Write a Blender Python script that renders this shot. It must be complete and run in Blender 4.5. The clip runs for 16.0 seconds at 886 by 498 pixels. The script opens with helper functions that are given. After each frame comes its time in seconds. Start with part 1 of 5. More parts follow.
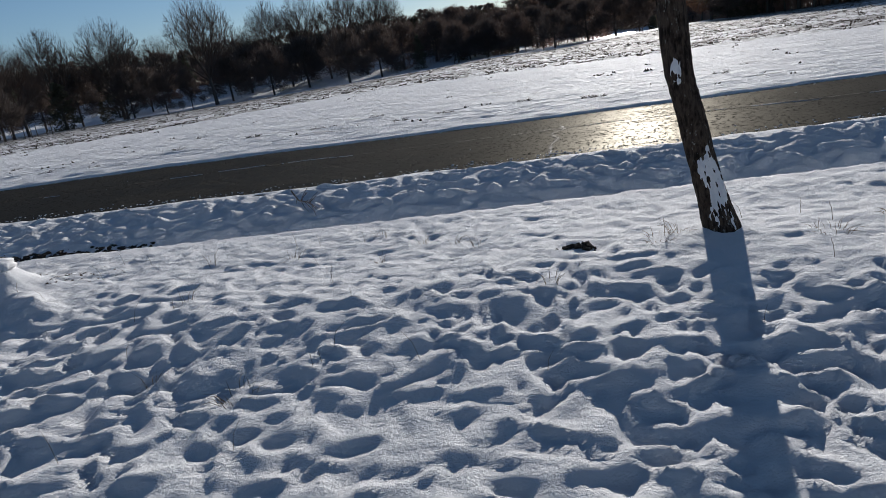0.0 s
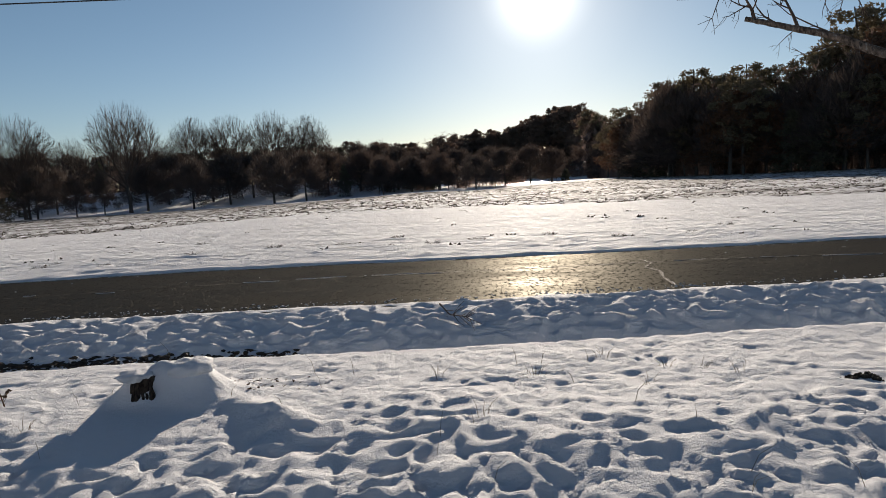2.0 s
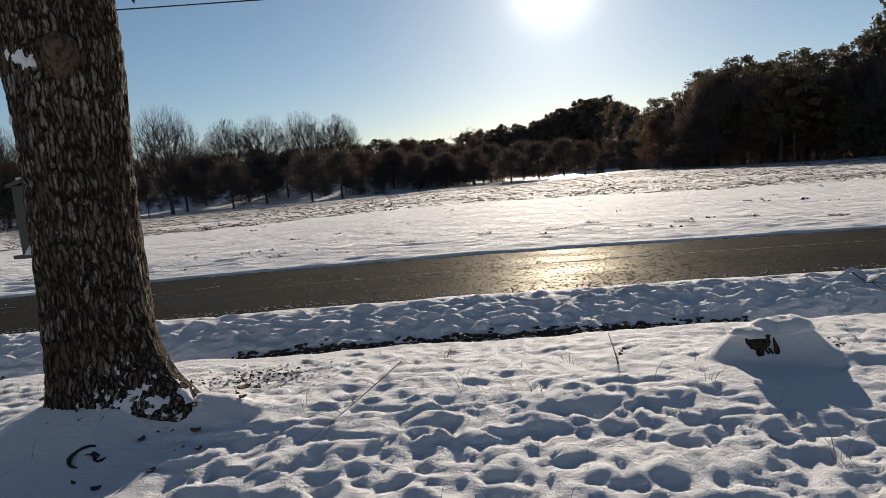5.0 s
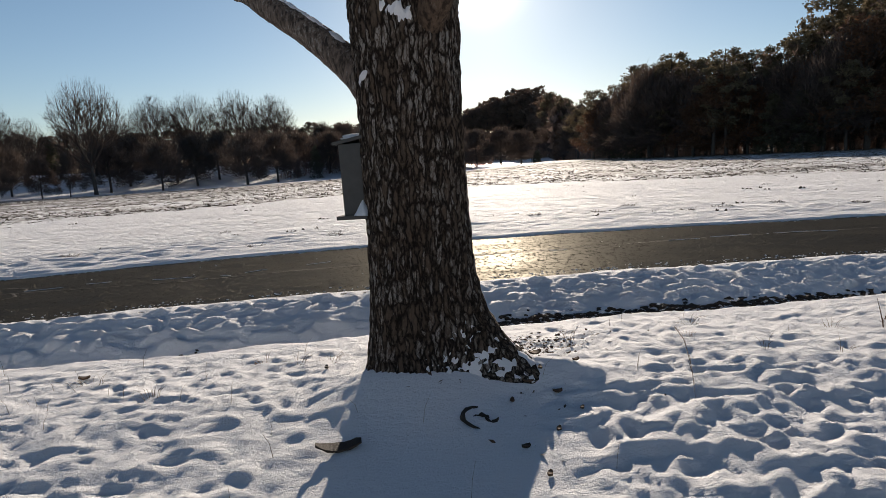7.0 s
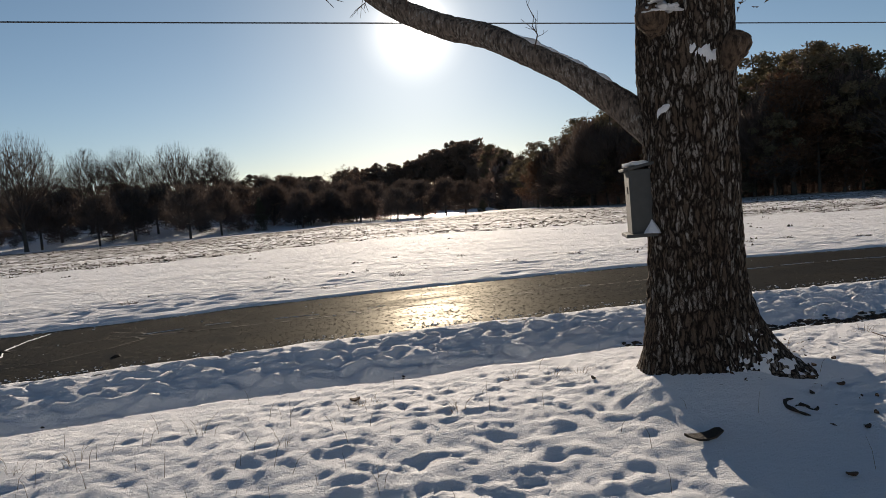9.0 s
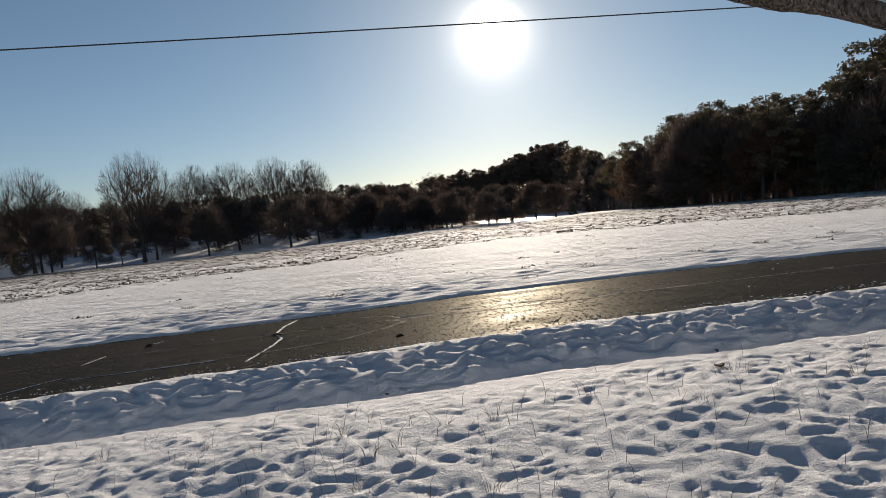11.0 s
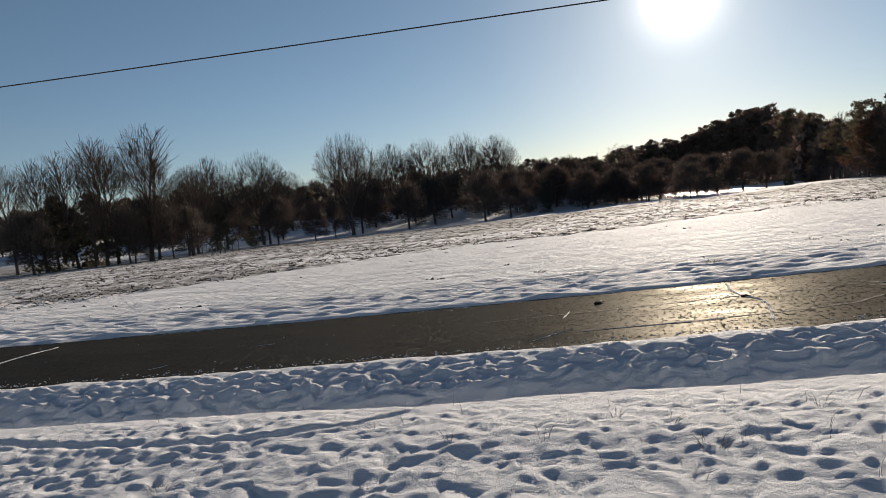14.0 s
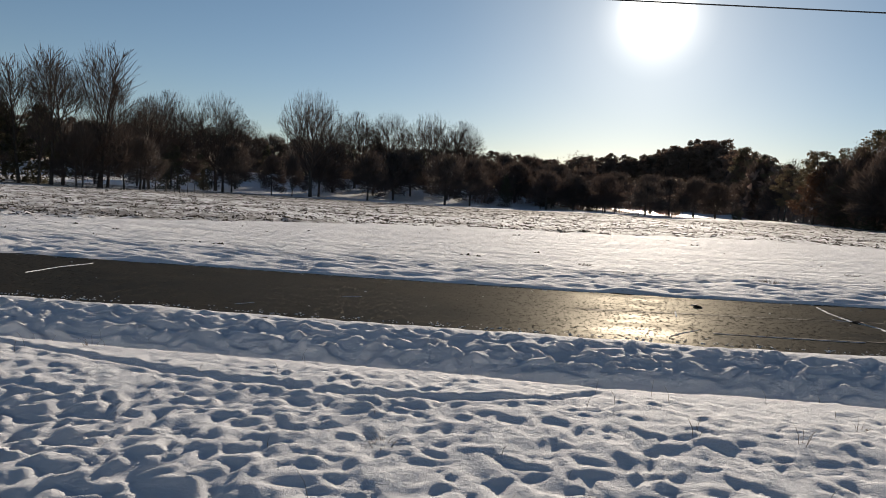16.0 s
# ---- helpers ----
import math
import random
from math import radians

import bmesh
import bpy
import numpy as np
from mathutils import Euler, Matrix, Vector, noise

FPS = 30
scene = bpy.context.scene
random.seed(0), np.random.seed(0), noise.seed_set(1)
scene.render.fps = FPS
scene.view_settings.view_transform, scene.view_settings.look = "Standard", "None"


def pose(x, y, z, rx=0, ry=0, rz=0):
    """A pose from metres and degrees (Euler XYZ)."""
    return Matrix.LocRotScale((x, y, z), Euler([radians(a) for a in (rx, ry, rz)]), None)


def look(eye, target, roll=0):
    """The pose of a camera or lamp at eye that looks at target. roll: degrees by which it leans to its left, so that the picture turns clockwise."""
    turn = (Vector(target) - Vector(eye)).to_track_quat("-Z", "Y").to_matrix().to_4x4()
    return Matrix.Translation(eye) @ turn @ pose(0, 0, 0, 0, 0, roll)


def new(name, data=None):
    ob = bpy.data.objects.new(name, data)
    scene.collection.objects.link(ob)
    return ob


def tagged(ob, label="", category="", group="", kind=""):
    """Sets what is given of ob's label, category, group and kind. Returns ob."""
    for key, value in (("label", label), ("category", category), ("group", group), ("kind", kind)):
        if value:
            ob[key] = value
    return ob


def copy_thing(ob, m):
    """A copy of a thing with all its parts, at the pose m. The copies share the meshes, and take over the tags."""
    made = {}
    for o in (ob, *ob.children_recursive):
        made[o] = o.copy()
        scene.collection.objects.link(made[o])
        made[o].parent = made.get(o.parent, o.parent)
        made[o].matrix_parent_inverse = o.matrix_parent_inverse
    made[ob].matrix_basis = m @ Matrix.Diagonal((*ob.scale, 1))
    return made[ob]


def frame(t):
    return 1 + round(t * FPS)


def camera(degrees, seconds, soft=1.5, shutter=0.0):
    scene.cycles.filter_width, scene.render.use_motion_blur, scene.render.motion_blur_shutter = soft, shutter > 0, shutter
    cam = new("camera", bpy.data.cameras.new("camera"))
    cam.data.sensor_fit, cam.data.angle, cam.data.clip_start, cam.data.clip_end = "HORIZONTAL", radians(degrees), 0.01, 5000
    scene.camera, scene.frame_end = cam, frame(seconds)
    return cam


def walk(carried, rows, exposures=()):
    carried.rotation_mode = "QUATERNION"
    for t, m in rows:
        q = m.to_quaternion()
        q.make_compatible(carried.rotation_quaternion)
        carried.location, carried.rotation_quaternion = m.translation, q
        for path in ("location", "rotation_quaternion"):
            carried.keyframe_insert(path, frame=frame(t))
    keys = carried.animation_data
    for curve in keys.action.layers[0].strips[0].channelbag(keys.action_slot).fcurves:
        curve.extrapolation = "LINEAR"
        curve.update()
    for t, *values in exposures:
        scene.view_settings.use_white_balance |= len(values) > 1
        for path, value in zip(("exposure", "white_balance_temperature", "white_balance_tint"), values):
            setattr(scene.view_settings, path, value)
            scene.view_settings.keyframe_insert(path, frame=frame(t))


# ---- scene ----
import functools

cam = camera(69.1, 16.0, soft=0.7)
PATH = [
    (0, (2.005, 0.662, 1.344), (1.632, 2.537, 0.757), -9.0),
    (0.5, (1.262, 0.703, 1.384), (1.037, 2.615, 0.841), -8.9),
    (1, (0.637, 0.744, 1.406), (0.438, 2.68, 0.948), -7.5),
    (1.5, (0.069, 0.683, 1.414), (-0.024, 2.658, 1.111), -1.2),
    (2, (-0.582, 0.585, 1.457), (-0.634, 2.572, 1.23), -3.2),
    (2.5, (-1.259, 0.533, 1.473), (-1.225, 2.522, 1.269), -1.7),
    (3, (-1.918, 0.39, 1.507), (-1.893, 2.376, 1.27), -3.9),
    (3.5, (-2.628, 0.319, 1.512), (-2.79, 2.299, 1.276), -5.4),
    (4, (-3.297, 0.259, 1.509), (-3.412, 2.24, 1.26), -6.1),
    (4.5, (-3.988, 0.255, 1.507), (-4.141, 2.232, 1.242), -7.1),
    (5, (-4.716, 0.195, 1.521), (-4.828, 2.178, 1.287), -4.5),
    (5.2, (-4.974, 0.192, 1.534), (-5.058, 2.173, 1.27), -3.5),
    (7.3, (-7.791, 0.145, 1.565), (-7.601, 2.114, 1.274), -2.8),
    (7.5, (-8.017, 0.186, 1.579), (-7.755, 2.161, 1.4), -2.6),
    (8, (-8.622, 0.116, 1.59), (-8.206, 2.069, 1.475), -3.0),
    (8.5, (-9.192, -0.007, 1.566), (-8.74, 1.939, 1.466), -5.1),
    (9, (-9.936, 0.004, 1.516), (-9.624, 1.975, 1.371), -3.8),
    (9.2, (-10.208, -0.021, 1.56), (-9.928, 1.959, 1.514), -4.2),
    (11.3, (-12.619, 0.047, 1.403), (-12.627, 2.044, 1.296), -4.4),
    (11.5, (-12.961, 0.019, 1.436), (-13.073, 2.013, 1.335), -2.9),
    (12, (-13.573, -0.092, 1.44), (-13.991, 1.859, 1.31), -3.6),
    (12.5, (-14.158, 0.003, 1.485), (-14.423, 1.976, 1.296), -3.2),
    (13, (-14.757, -0.093, 1.544), (-14.817, 1.891, 1.303), -6.8),
    (13.5, (-15.405, -0.221, 1.603), (-15.703, 1.751, 1.448), -6.1),
    (14, (-16.047, -0.4, 1.594), (-16.528, 1.537, 1.463), -5.9),
    (14.5, (-16.672, -0.522, 1.566), (-17.222, 1.398, 1.449), -4.2),
    (15, (-17.249, -0.493, 1.544), (-17.643, 1.466, 1.475), -0.9),
    (15.5, (-17.813, -0.529, 1.48), (-18.177, 1.436, 1.402), 1.5),
    (16, (-18.465, -0.4, 1.418), (-18.771, 1.567, 1.226), 3.9),
]
EXPOSURE = [(0.0, -0.12, 6000, 10), (0.8, -0.06, 6300, 11), (1.6, 0.12, 7000, 12), (6.6, 0.12, 7000, 12), (7.3, 0.44, 7100, 13), (7.8, 0.44, 7200, 13), (8.4, 0.22, 7250, 13), (11.0, 0.05, 7100, 12), (16.0, 0.05, 7050, 12)]
walk(cam, [(t, look(eye, target, roll)) for t, eye, target, roll in PATH], EXPOSURE)

# ---- sun, sky ----
SUN_AZ, SUN_EL = radians(7.7), radians(14.8)      # azimuth from +y towards +x
SUN_DIR = Vector((math.sin(SUN_AZ) * math.cos(SUN_EL), math.cos(SUN_AZ) * math.cos(SUN_EL), math.sin(SUN_EL)))
world = bpy.data.worlds.new("winter_sky")
scene.world = world
world.use_nodes = True
wn, wl = world.node_tree.nodes, world.node_tree.links
wn.clear()
sky = wn.new("ShaderNodeTexSky")
sky.sky_type, sky.sun_disc = "NISHITA", False
sky.sun_elevation, sky.sun_rotation = SUN_EL, SUN_AZ
sky.air_density, sky.dust_density, sky.ozone_density = 0.9, 0.17, 3.0
sky.altitude = 200
back = wn.new("ShaderNodeBackground")
back.inputs["Strength"].default_value = 0.075
# pale cool haze low over the snow
gen = wn.new("ShaderNodeTexCoord")
height = wn.new("ShaderNodeSeparateXYZ")
wl.new(gen.outputs["Generated"], height.inputs[0])
haze = wn.new("ShaderNodeValToRGB")
haze.color_ramp.elements[0].position, haze.color_ramp.elements[0].color = 0.0, (0.95, 0.945, 1.0, 1)
haze.color_ramp.elements[1].position, haze.color_ramp.elements[1].color = 0.32, (0.93, 1.0, 0.97, 1)
zenith = haze.color_ramp.elements.new(0.85)
zenith.color = (0.42, 0.51, 0.58, 1)
wl.new(height.outputs["Z"], haze.inputs[0])
tinted = wn.new("ShaderNodeMix"); tinted.data_type, tinted.blend_type = "RGBA", "MULTIPLY"
tinted.inputs[0].default_value = 1.0
wl.new(sky.outputs["Color"], tinted.inputs[6]); wl.new(haze.outputs["Color"], tinted.inputs[7])
wl.new(tinted.outputs[2], back.inputs["Color"])
# the bright aureole of thin haze round the sun
tc = wn.new("ShaderNodeTexCoord")
nrm = wn.new("ShaderNodeVectorMath"); nrm.operation = "NORMALIZE"
dot = wn.new("ShaderNodeVectorMath"); dot.operation = "DOT_PRODUCT"
dot.inputs[1].default_value = SUN_DIR
wl.new(tc.outputs["Generated"], nrm.inputs[0]); wl.new(nrm.outputs[0], dot.inputs[0])
acos = wn.new("ShaderNodeMath"); acos.operation = "ARCCOSINE"; acos.use_clamp = False
wl.new(dot.outputs["Value"], acos.inputs[0])
ramp = wn.new("ShaderNodeValToRGB")
cr = ramp.color_ramp
cr.interpolation = "B_SPLINE"
scl = wn.new("ShaderNodeMath"); scl.operation = "MULTIPLY"; scl.inputs[1].default_value = 1 / radians(17)
wl.new(acos.outputs[0], scl.inputs[0]); wl.new(scl.outputs[0], ramp.inputs[0])
cr.elements[0].position, cr.elements[0].color = 0.0, (1, 1, 1, 1)
cr.elements[1].position, cr.elements[1].color = 1.0, (0, 0, 0, 1)
for p, v in ((0.06, 0.85), (0.125, 0.36), (0.19, 0.13), (0.30, 0.05), (0.52, 0.02)):
    el = cr.elements.new(p); el.color = (v, v, v, 1)
glow = wn.new("ShaderNodeBackground")
glow.inputs["Color"].default_value = (1.0, 0.97, 0.9, 1)
gs = wn.new("ShaderNodeMath"); gs.operation = "MULTIPLY"; gs.inputs[1].default_value = 2.7
wl.new(ramp.outputs["Color"], gs.inputs[0]); wl.new(gs.outputs[0], glow.inputs["Strength"])
addw = wn.new("ShaderNodeAddShader")
wout = wn.new("ShaderNodeOutputWorld")
wl.new(back.outputs[0], addw.inputs[0]); wl.new(glow.outputs[0], addw.inputs[1]); wl.new(addw.outputs[0], wout.inputs["Surface"])

lamp = bpy.data.lights.new("sun", "SUN")
lamp.energy, lamp.angle, lamp.color = 5.4, radians(0.55), (1.0, 0.91, 0.80)
sun = new("sun", lamp)
sun.matrix_world = look(SUN_DIR * 500, (0, 0, 0))


# ---- materials ----
class Mat:
    """A node material with a principled surface and small helpers."""
    def __init__(self, name, rough=0.8, metal=0.0, spec=0.5):
        self.m = bpy.data.materials.new(name)
        self.m.use_nodes = True
        self.n, self.l = self.m.node_tree.nodes, self.m.node_tree.links
        self.b = self.n["Principled BSDF"]
        self.b.inputs["Roughness"].default_value = rough
        self.b.inputs["Metallic"].default_value = metal
        self.b.inputs["Specular IOR Level"].default_value = spec
        self.co = self.n.new("ShaderNodeTexCoord")

    def scaled(self, scale, space="Object"):
        mp = self.n.new("ShaderNodeMapping")
        mp.inputs["Scale"].default_value = scale
        self.l.new(self.co.outputs[space], mp.inputs["Vector"])
        return mp.outputs["Vector"]

    def noise(self, scale, detail=4.0, rough=0.55, vec=None, stretch=None):
        t = self.n.new("ShaderNodeTexNoise")
        t.inputs["Scale"].default_value, t.inputs["Detail"].default_value, t.inputs["Roughness"].default_value = scale, detail, rough
        self.l.new(vec or (self.scaled(stretch) if stretch else self.co.outputs["Object"]), t.inputs["Vector"])
        return t.outputs["Fac"]

    def ramp(self, fac, stops):
        r = self.n.new("ShaderNodeValToRGB")
        e = r.color_ramp.elements
        while len(e) < len(stops):
            e.new(0.5)
        for k, (p, c) in enumerate(stops):
            e[k].position = p
            e[k].color = (*c, 1) if len(c) == 3 else c
        self.l.new(fac, r.inputs[0])
        return r.outputs["Color"]

    def mix(self, fac, a, b, mode="MIX"):
        x = self.n.new("ShaderNodeMix")
        x.data_type, x.blend_type = "RGBA", mode
        for sock, v in ((x.inputs[0], fac), (x.inputs[6], a), (x.inputs[7], b)):
            if isinstance(v, (int, float)):
                sock.default_value = v
            elif isinstance(v, tuple):
                sock.default_value = (*v, 1)
            else:
                self.l.new(v, sock)
        return x.outputs[2]

    def math(self, op, a, b=0.0):
        x = self.n.new("ShaderNodeMath")
        x.operation = op
        for sock, v in ((x.inputs[0], a), (x.inputs[1], b)):
            if isinstance(v, (int, float)):
                sock.default_value = v
            else:
                self.l.new(v, sock)
        return x.outputs[0]

    def color(self, v):
        if isinstance(v, tuple):
            self.b.inputs["Base Color"].default_value = (*v, 1)
        else:
            self.l.new(v, self.b.inputs["Base Color"])
        return self

    def roughness(self, v):
        self.l.new(v, self.b.inputs["Roughness"])
        return self

    def bump(self, height, strength, dist):
        bp = self.n.new("ShaderNodeBump")
        bp.inputs["Strength"].default_value, bp.inputs["Distance"].default_value = strength, dist
        self.l.new(height, bp.inputs["Height"])
        self.l.new(bp.outputs[0], self.b.inputs["Normal"])
        return self


def snow_material(name, field=False):
    m = Mat(name, 0.78, spec=0.13)
    big = m.noise(0.35, 3)
    m.color(m.mix(big, (0.79, 0.795, 0.815), (0.85, 0.85, 0.855)))
    fine = m.noise(75, 5, 0.72)
    mid = m.noise(20, 6, 0.62, stretch=(0.85, 1.1, 1))
    h = m.math("ADD", m.math("MULTIPLY", fine, 0.55), m.math("MULTIPLY", mid, 1.0))
    if field:
        # wind ripples beyond the road
        sep = m.n.new("ShaderNodeSeparateXYZ")
        m.l.new(m.co.outputs["Object"], sep.inputs[0])
        on = m.n.new("ShaderNodeMapRange")
        on.inputs["From Min"].default_value, on.inputs["From Max"].default_value = 10.0, 14.0
        m.l.new(sep.outputs["Y"], on.inputs["Value"])
        rip = m.math("ADD", m.noise(2.6, 6, 0.66, stretch=(0.5, 1.3, 1)), m.math("MULTIPLY", m.noise(0.5, 5, 0.65, stretch=(0.4, 1.2, 1)), 1.6))
        h = m.math("ADD", h, m.math("MULTIPLY", m.math("MULTIPLY", rip, on.outputs[0]), 8.5))
    m.bump(h, 0.75, 0.026)
    return m


def field_snow():
    """Snow with dry stubble showing through in the field beyond the road, and painted ripple shade."""
    m = snow_material("field_snow", True)
    sep = m.n.new("ShaderNodeSeparateXYZ")
    m.l.new(m.co.outputs["Object"], sep.inputs[0])
    # where the stubble stands is stored with the ground
    edge = m.n.new("ShaderNodeAttribute")
    edge.attribute_name = "stubble"
    broad = m.noise(0.16, 6, 0.68, stretch=(0.35, 1.0, 1))
    n = m.noise(2.4, 7, 0.75, stretch=(1.0, 0.5, 1))
    n = m.math("ADD", n, m.math("MULTIPLY", m.math("SUBTRACT", broad, 0.5), 0.85))
    away = m.n.new("ShaderNodeMapRange")
    away.inputs["From Min"].default_value, away.inputs["From Max"].default_value = 45.0, 120.0
    away.inputs["To Max"].default_value = 0.14
    m.l.new(sep.outputs["Y"], away.inputs["Value"])
    n = m.math("ADD", n, away.outputs[0])
    hole = m.ramp(n, [(0.43, (0, 0, 0)), (0.56, (1, 1, 1))])
    fac = m.math("MULTIPLY", m.math("MULTIPLY", hole, edge.outputs["Fac"]), 0.75)
    # short dark streaks put into the colour as shade behind the snow ripples
    few = m.ramp(m.noise(3.2, 5, 0.7, stretch=(0.3, 1.8, 1)), [(0.59, (0, 0, 0)), (0.67, (1, 1, 1))])
    beyond = m.n.new("ShaderNodeMapRange")
    beyond.inputs["From Min"].default_value, beyond.inputs["From Max"].default_value = 10.0, 13.0
    m.l.new(sep.outputs["Y"], beyond.inputs["Value"])
    fac = m.math("MAXIMUM", fac, m.math("MULTIPLY", m.math("MULTIPLY", few, beyond.outputs[0]), 0.55))
    white = m.mix(m.noise(0.35, 3), (0.79, 0.795, 0.815), (0.85, 0.85, 0.855))
    straw_shade = m.mix(m.noise(5, 3), (0.08, 0.07, 0.06), (0.20, 0.17, 0.14))
    m.color(m.mix(fac, white, straw_shade))
    return m


def asphalt():
    """Damp worn asphalt: open-grained, with dull pits between the polished stones."""
    m = Mat("wet_asphalt", 0.6, spec=0.0)
    grain = m.noise(90, 3, 0.6)
    big = m.noise(0.8, 5, 0.6, stretch=(0.35, 1.0, 1))
    c = m.mix(big, (0.009, 0.0088, 0.0086), (0.017, 0.0162, 0.0155))
    m.color(m.mix(m.math("MULTIPLY", grain, 0.3), c, (0.060, 0.055, 0.048)))
    r = m.n.new("ShaderNodeMapRange")
    r.inputs["To Min"].default_value, r.inputs["To Max"].default_value = 0.34, 0.60
    r.inputs["From Min"].default_value, r.inputs["From Max"].default_value = 0.3, 0.7
    m.l.new(m.noise(1.7, 5, 0.65, stretch=(0.3, 1, 1)), r.inputs["Value"])
    pit = m.ramp(m.noise(24, 5, 0.75, stretch=(1, 0.5, 1)), [(0.39, (1, 1, 1)), (0.46, (0, 0, 0))])
    rough = m.math("ADD", r.outputs[0], m.math("MULTIPLY", pit, 0.25))
    lump = m.math("SUBTRACT", m.math("MULTIPLY", m.noise(60, 3), 0.5), m.math("MULTIPLY", pit, 2.0))
    m.bump(lump, 0.6, 0.006)
    # a film of meltwater, its gloss tinted warm to gild the sun glint
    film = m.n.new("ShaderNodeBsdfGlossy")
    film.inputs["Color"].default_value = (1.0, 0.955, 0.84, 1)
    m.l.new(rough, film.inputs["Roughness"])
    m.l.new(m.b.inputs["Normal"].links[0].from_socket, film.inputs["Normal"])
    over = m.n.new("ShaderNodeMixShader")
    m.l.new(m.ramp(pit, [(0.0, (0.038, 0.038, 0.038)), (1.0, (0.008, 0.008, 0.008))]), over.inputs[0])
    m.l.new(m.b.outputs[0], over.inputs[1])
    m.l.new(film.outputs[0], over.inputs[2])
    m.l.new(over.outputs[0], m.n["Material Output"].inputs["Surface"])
    return m


def bark(name, dark, light, lichen, amount, sc=1.0):
    m = Mat(name, 0.92, spec=0.15)
    furrow = m.noise(24 * sc, 5, 0.62, stretch=(1, 1, 0.30))
    crack = m.noise(16 * sc, 4, 0.6, stretch=(1, 1, 0.55))
    f = m.math("MINIMUM", furrow, m.math("ADD", crack, 0.10))
    base = m.mix(m.ramp(f, [(0.38, (0, 0, 0)), (0.58, (1, 1, 1))]), dark, light)
    spot = m.noise(34 * sc, 5, 0.7, stretch=(1, 1, 0.42))
    zone = m.math("MULTIPLY", m.noise(2.2 * sc, 3), 0.35)
    mask = m.ramp(m.math("ADD", spot, zone), [(0.72 - amount, (0, 0, 0)), (0.80 - amount, (1, 1, 1))])
    mask = m.math("MULTIPLY", mask, m.ramp(f, [(0.40, (0, 0, 0)), (0.50, (1, 1, 1))]))
    m.color(m.mix(mask, base, m.mix(m.noise(60, 3), lichen, tuple(0.6 * v for v in lichen))))
    h = m.math("ADD", m.math("MULTIPLY", f, 1.2), m.math("MULTIPLY", m.noise(70 * sc, 4, 0.7), 0.3))
    m.bump(h, 1.0, 0.03 / sc)
    return m


def plated_bark(name, dark, light, pale):
    """Old bark: flaking plates with dark cracks between them, many of them pale with lichen."""
    m = Mat(name, 0.95, spec=0.1)
    warp = m.n.new("ShaderNodeTexNoise")
    warp.inputs["Scale"].default_value, warp.inputs["Detail"].default_value = 11.0, 5.0
    m.l.new(m.co.outputs["Object"], warp.inputs["Vector"])
    shift = m.n.new("ShaderNodeVectorMath"); shift.operation = "MULTIPLY_ADD"
    m.l.new(warp.outputs["Color"], shift.inputs[0])
    shift.inputs[1].default_value = (0.06, 0.06, 0.13)
    m.l.new(m.co.outputs["Object"], shift.inputs[2])
    squash = m.n.new("ShaderNodeMapping")
    squash.inputs["Scale"].default_value = (1, 1, 0.20)
    m.l.new(shift.outputs[0], squash.inputs["Vector"])

    def cells(scale, feature):
        v = m.n.new("ShaderNodeTexVoronoi")
        v.feature = feature
        v.inputs["Scale"].default_value = scale
        m.l.new(squash.outputs[0], v.inputs["Vector"])
        return v
    crack = cells(31, "DISTANCE_TO_EDGE").outputs["Distance"]
    split = cells(58, "DISTANCE_TO_EDGE").outputs["Distance"]
    tone = m.n.new("ShaderNodeSeparateColor")
    m.l.new(cells(31, "F1").outputs["Color"], tone.inputs[0])
    fine = m.noise(150, 5, 0.72, stretch=(1, 1, 0.55))
    chip = m.noise(48, 6, 0.72, stretch=(1, 1, 0.5))
    open_crack = m.math("ADD", crack, m.math("MULTIPLY", m.math("SUBTRACT", chip, 0.5), 0.55))
    plate = m.ramp(open_crack, [(0.0, (0, 0, 0)), (0.20, (1, 1, 1))])
    minor = m.ramp(m.math("ADD", split, m.math("MULTIPLY", m.math("SUBTRACT", fine, 0.5), 0.25)), [(0.0, (0.25, 0.25, 0.25)), (0.12, (1, 1, 1))])
    body = m.mix(chip, tuple(0.45 * v for v in light), light)
    zone = m.math("MULTIPLY", m.math("SUBTRACT", m.noise(2.6, 4), 0.5), 0.9)
    fleck = m.math("ADD", m.math("ADD", m.math("MULTIPLY", tone.outputs[0], 0.45), m.math("MULTIPLY", chip, 0.6)), zone)
    lich = m.math("MULTIPLY", m.ramp(fleck, [(0.46, (0, 0, 0)), (0.70, (1, 1, 1))]), m.math("MULTIPLY", plate, minor))
    col = m.mix(lich, body, m.mix(fine, tuple(0.55 * v for v in pale), pale))
    col = m.mix(m.math("MULTIPLY", plate, minor), tuple(0.6 * v for v in light), col)
    m.color(m.mix(plate, dark, col))
    h = m.math("ADD", m.math("MULTIPLY", plate, 1.0), m.math("ADD", m.math("MULTIPLY", minor, 0.35), m.math("MULTIPLY", fine, 0.3)))
    m.bump(m.math("ADD", h, m.math("MULTIPLY", chip, 0.6)), 1.0, 0.018)
    return m


def plain(name, a, b, scale=6, rough=0.85, bump=0.0, spec=0.3):
    m = Mat(name, rough, spec=spec)
    m.color(m.mix(m.noise(scale, 5, 0.65), a, b))
    if bump:
        m.bump(m.noise(scale * 3, 5, 0.7), 0.7, bump)
    return m


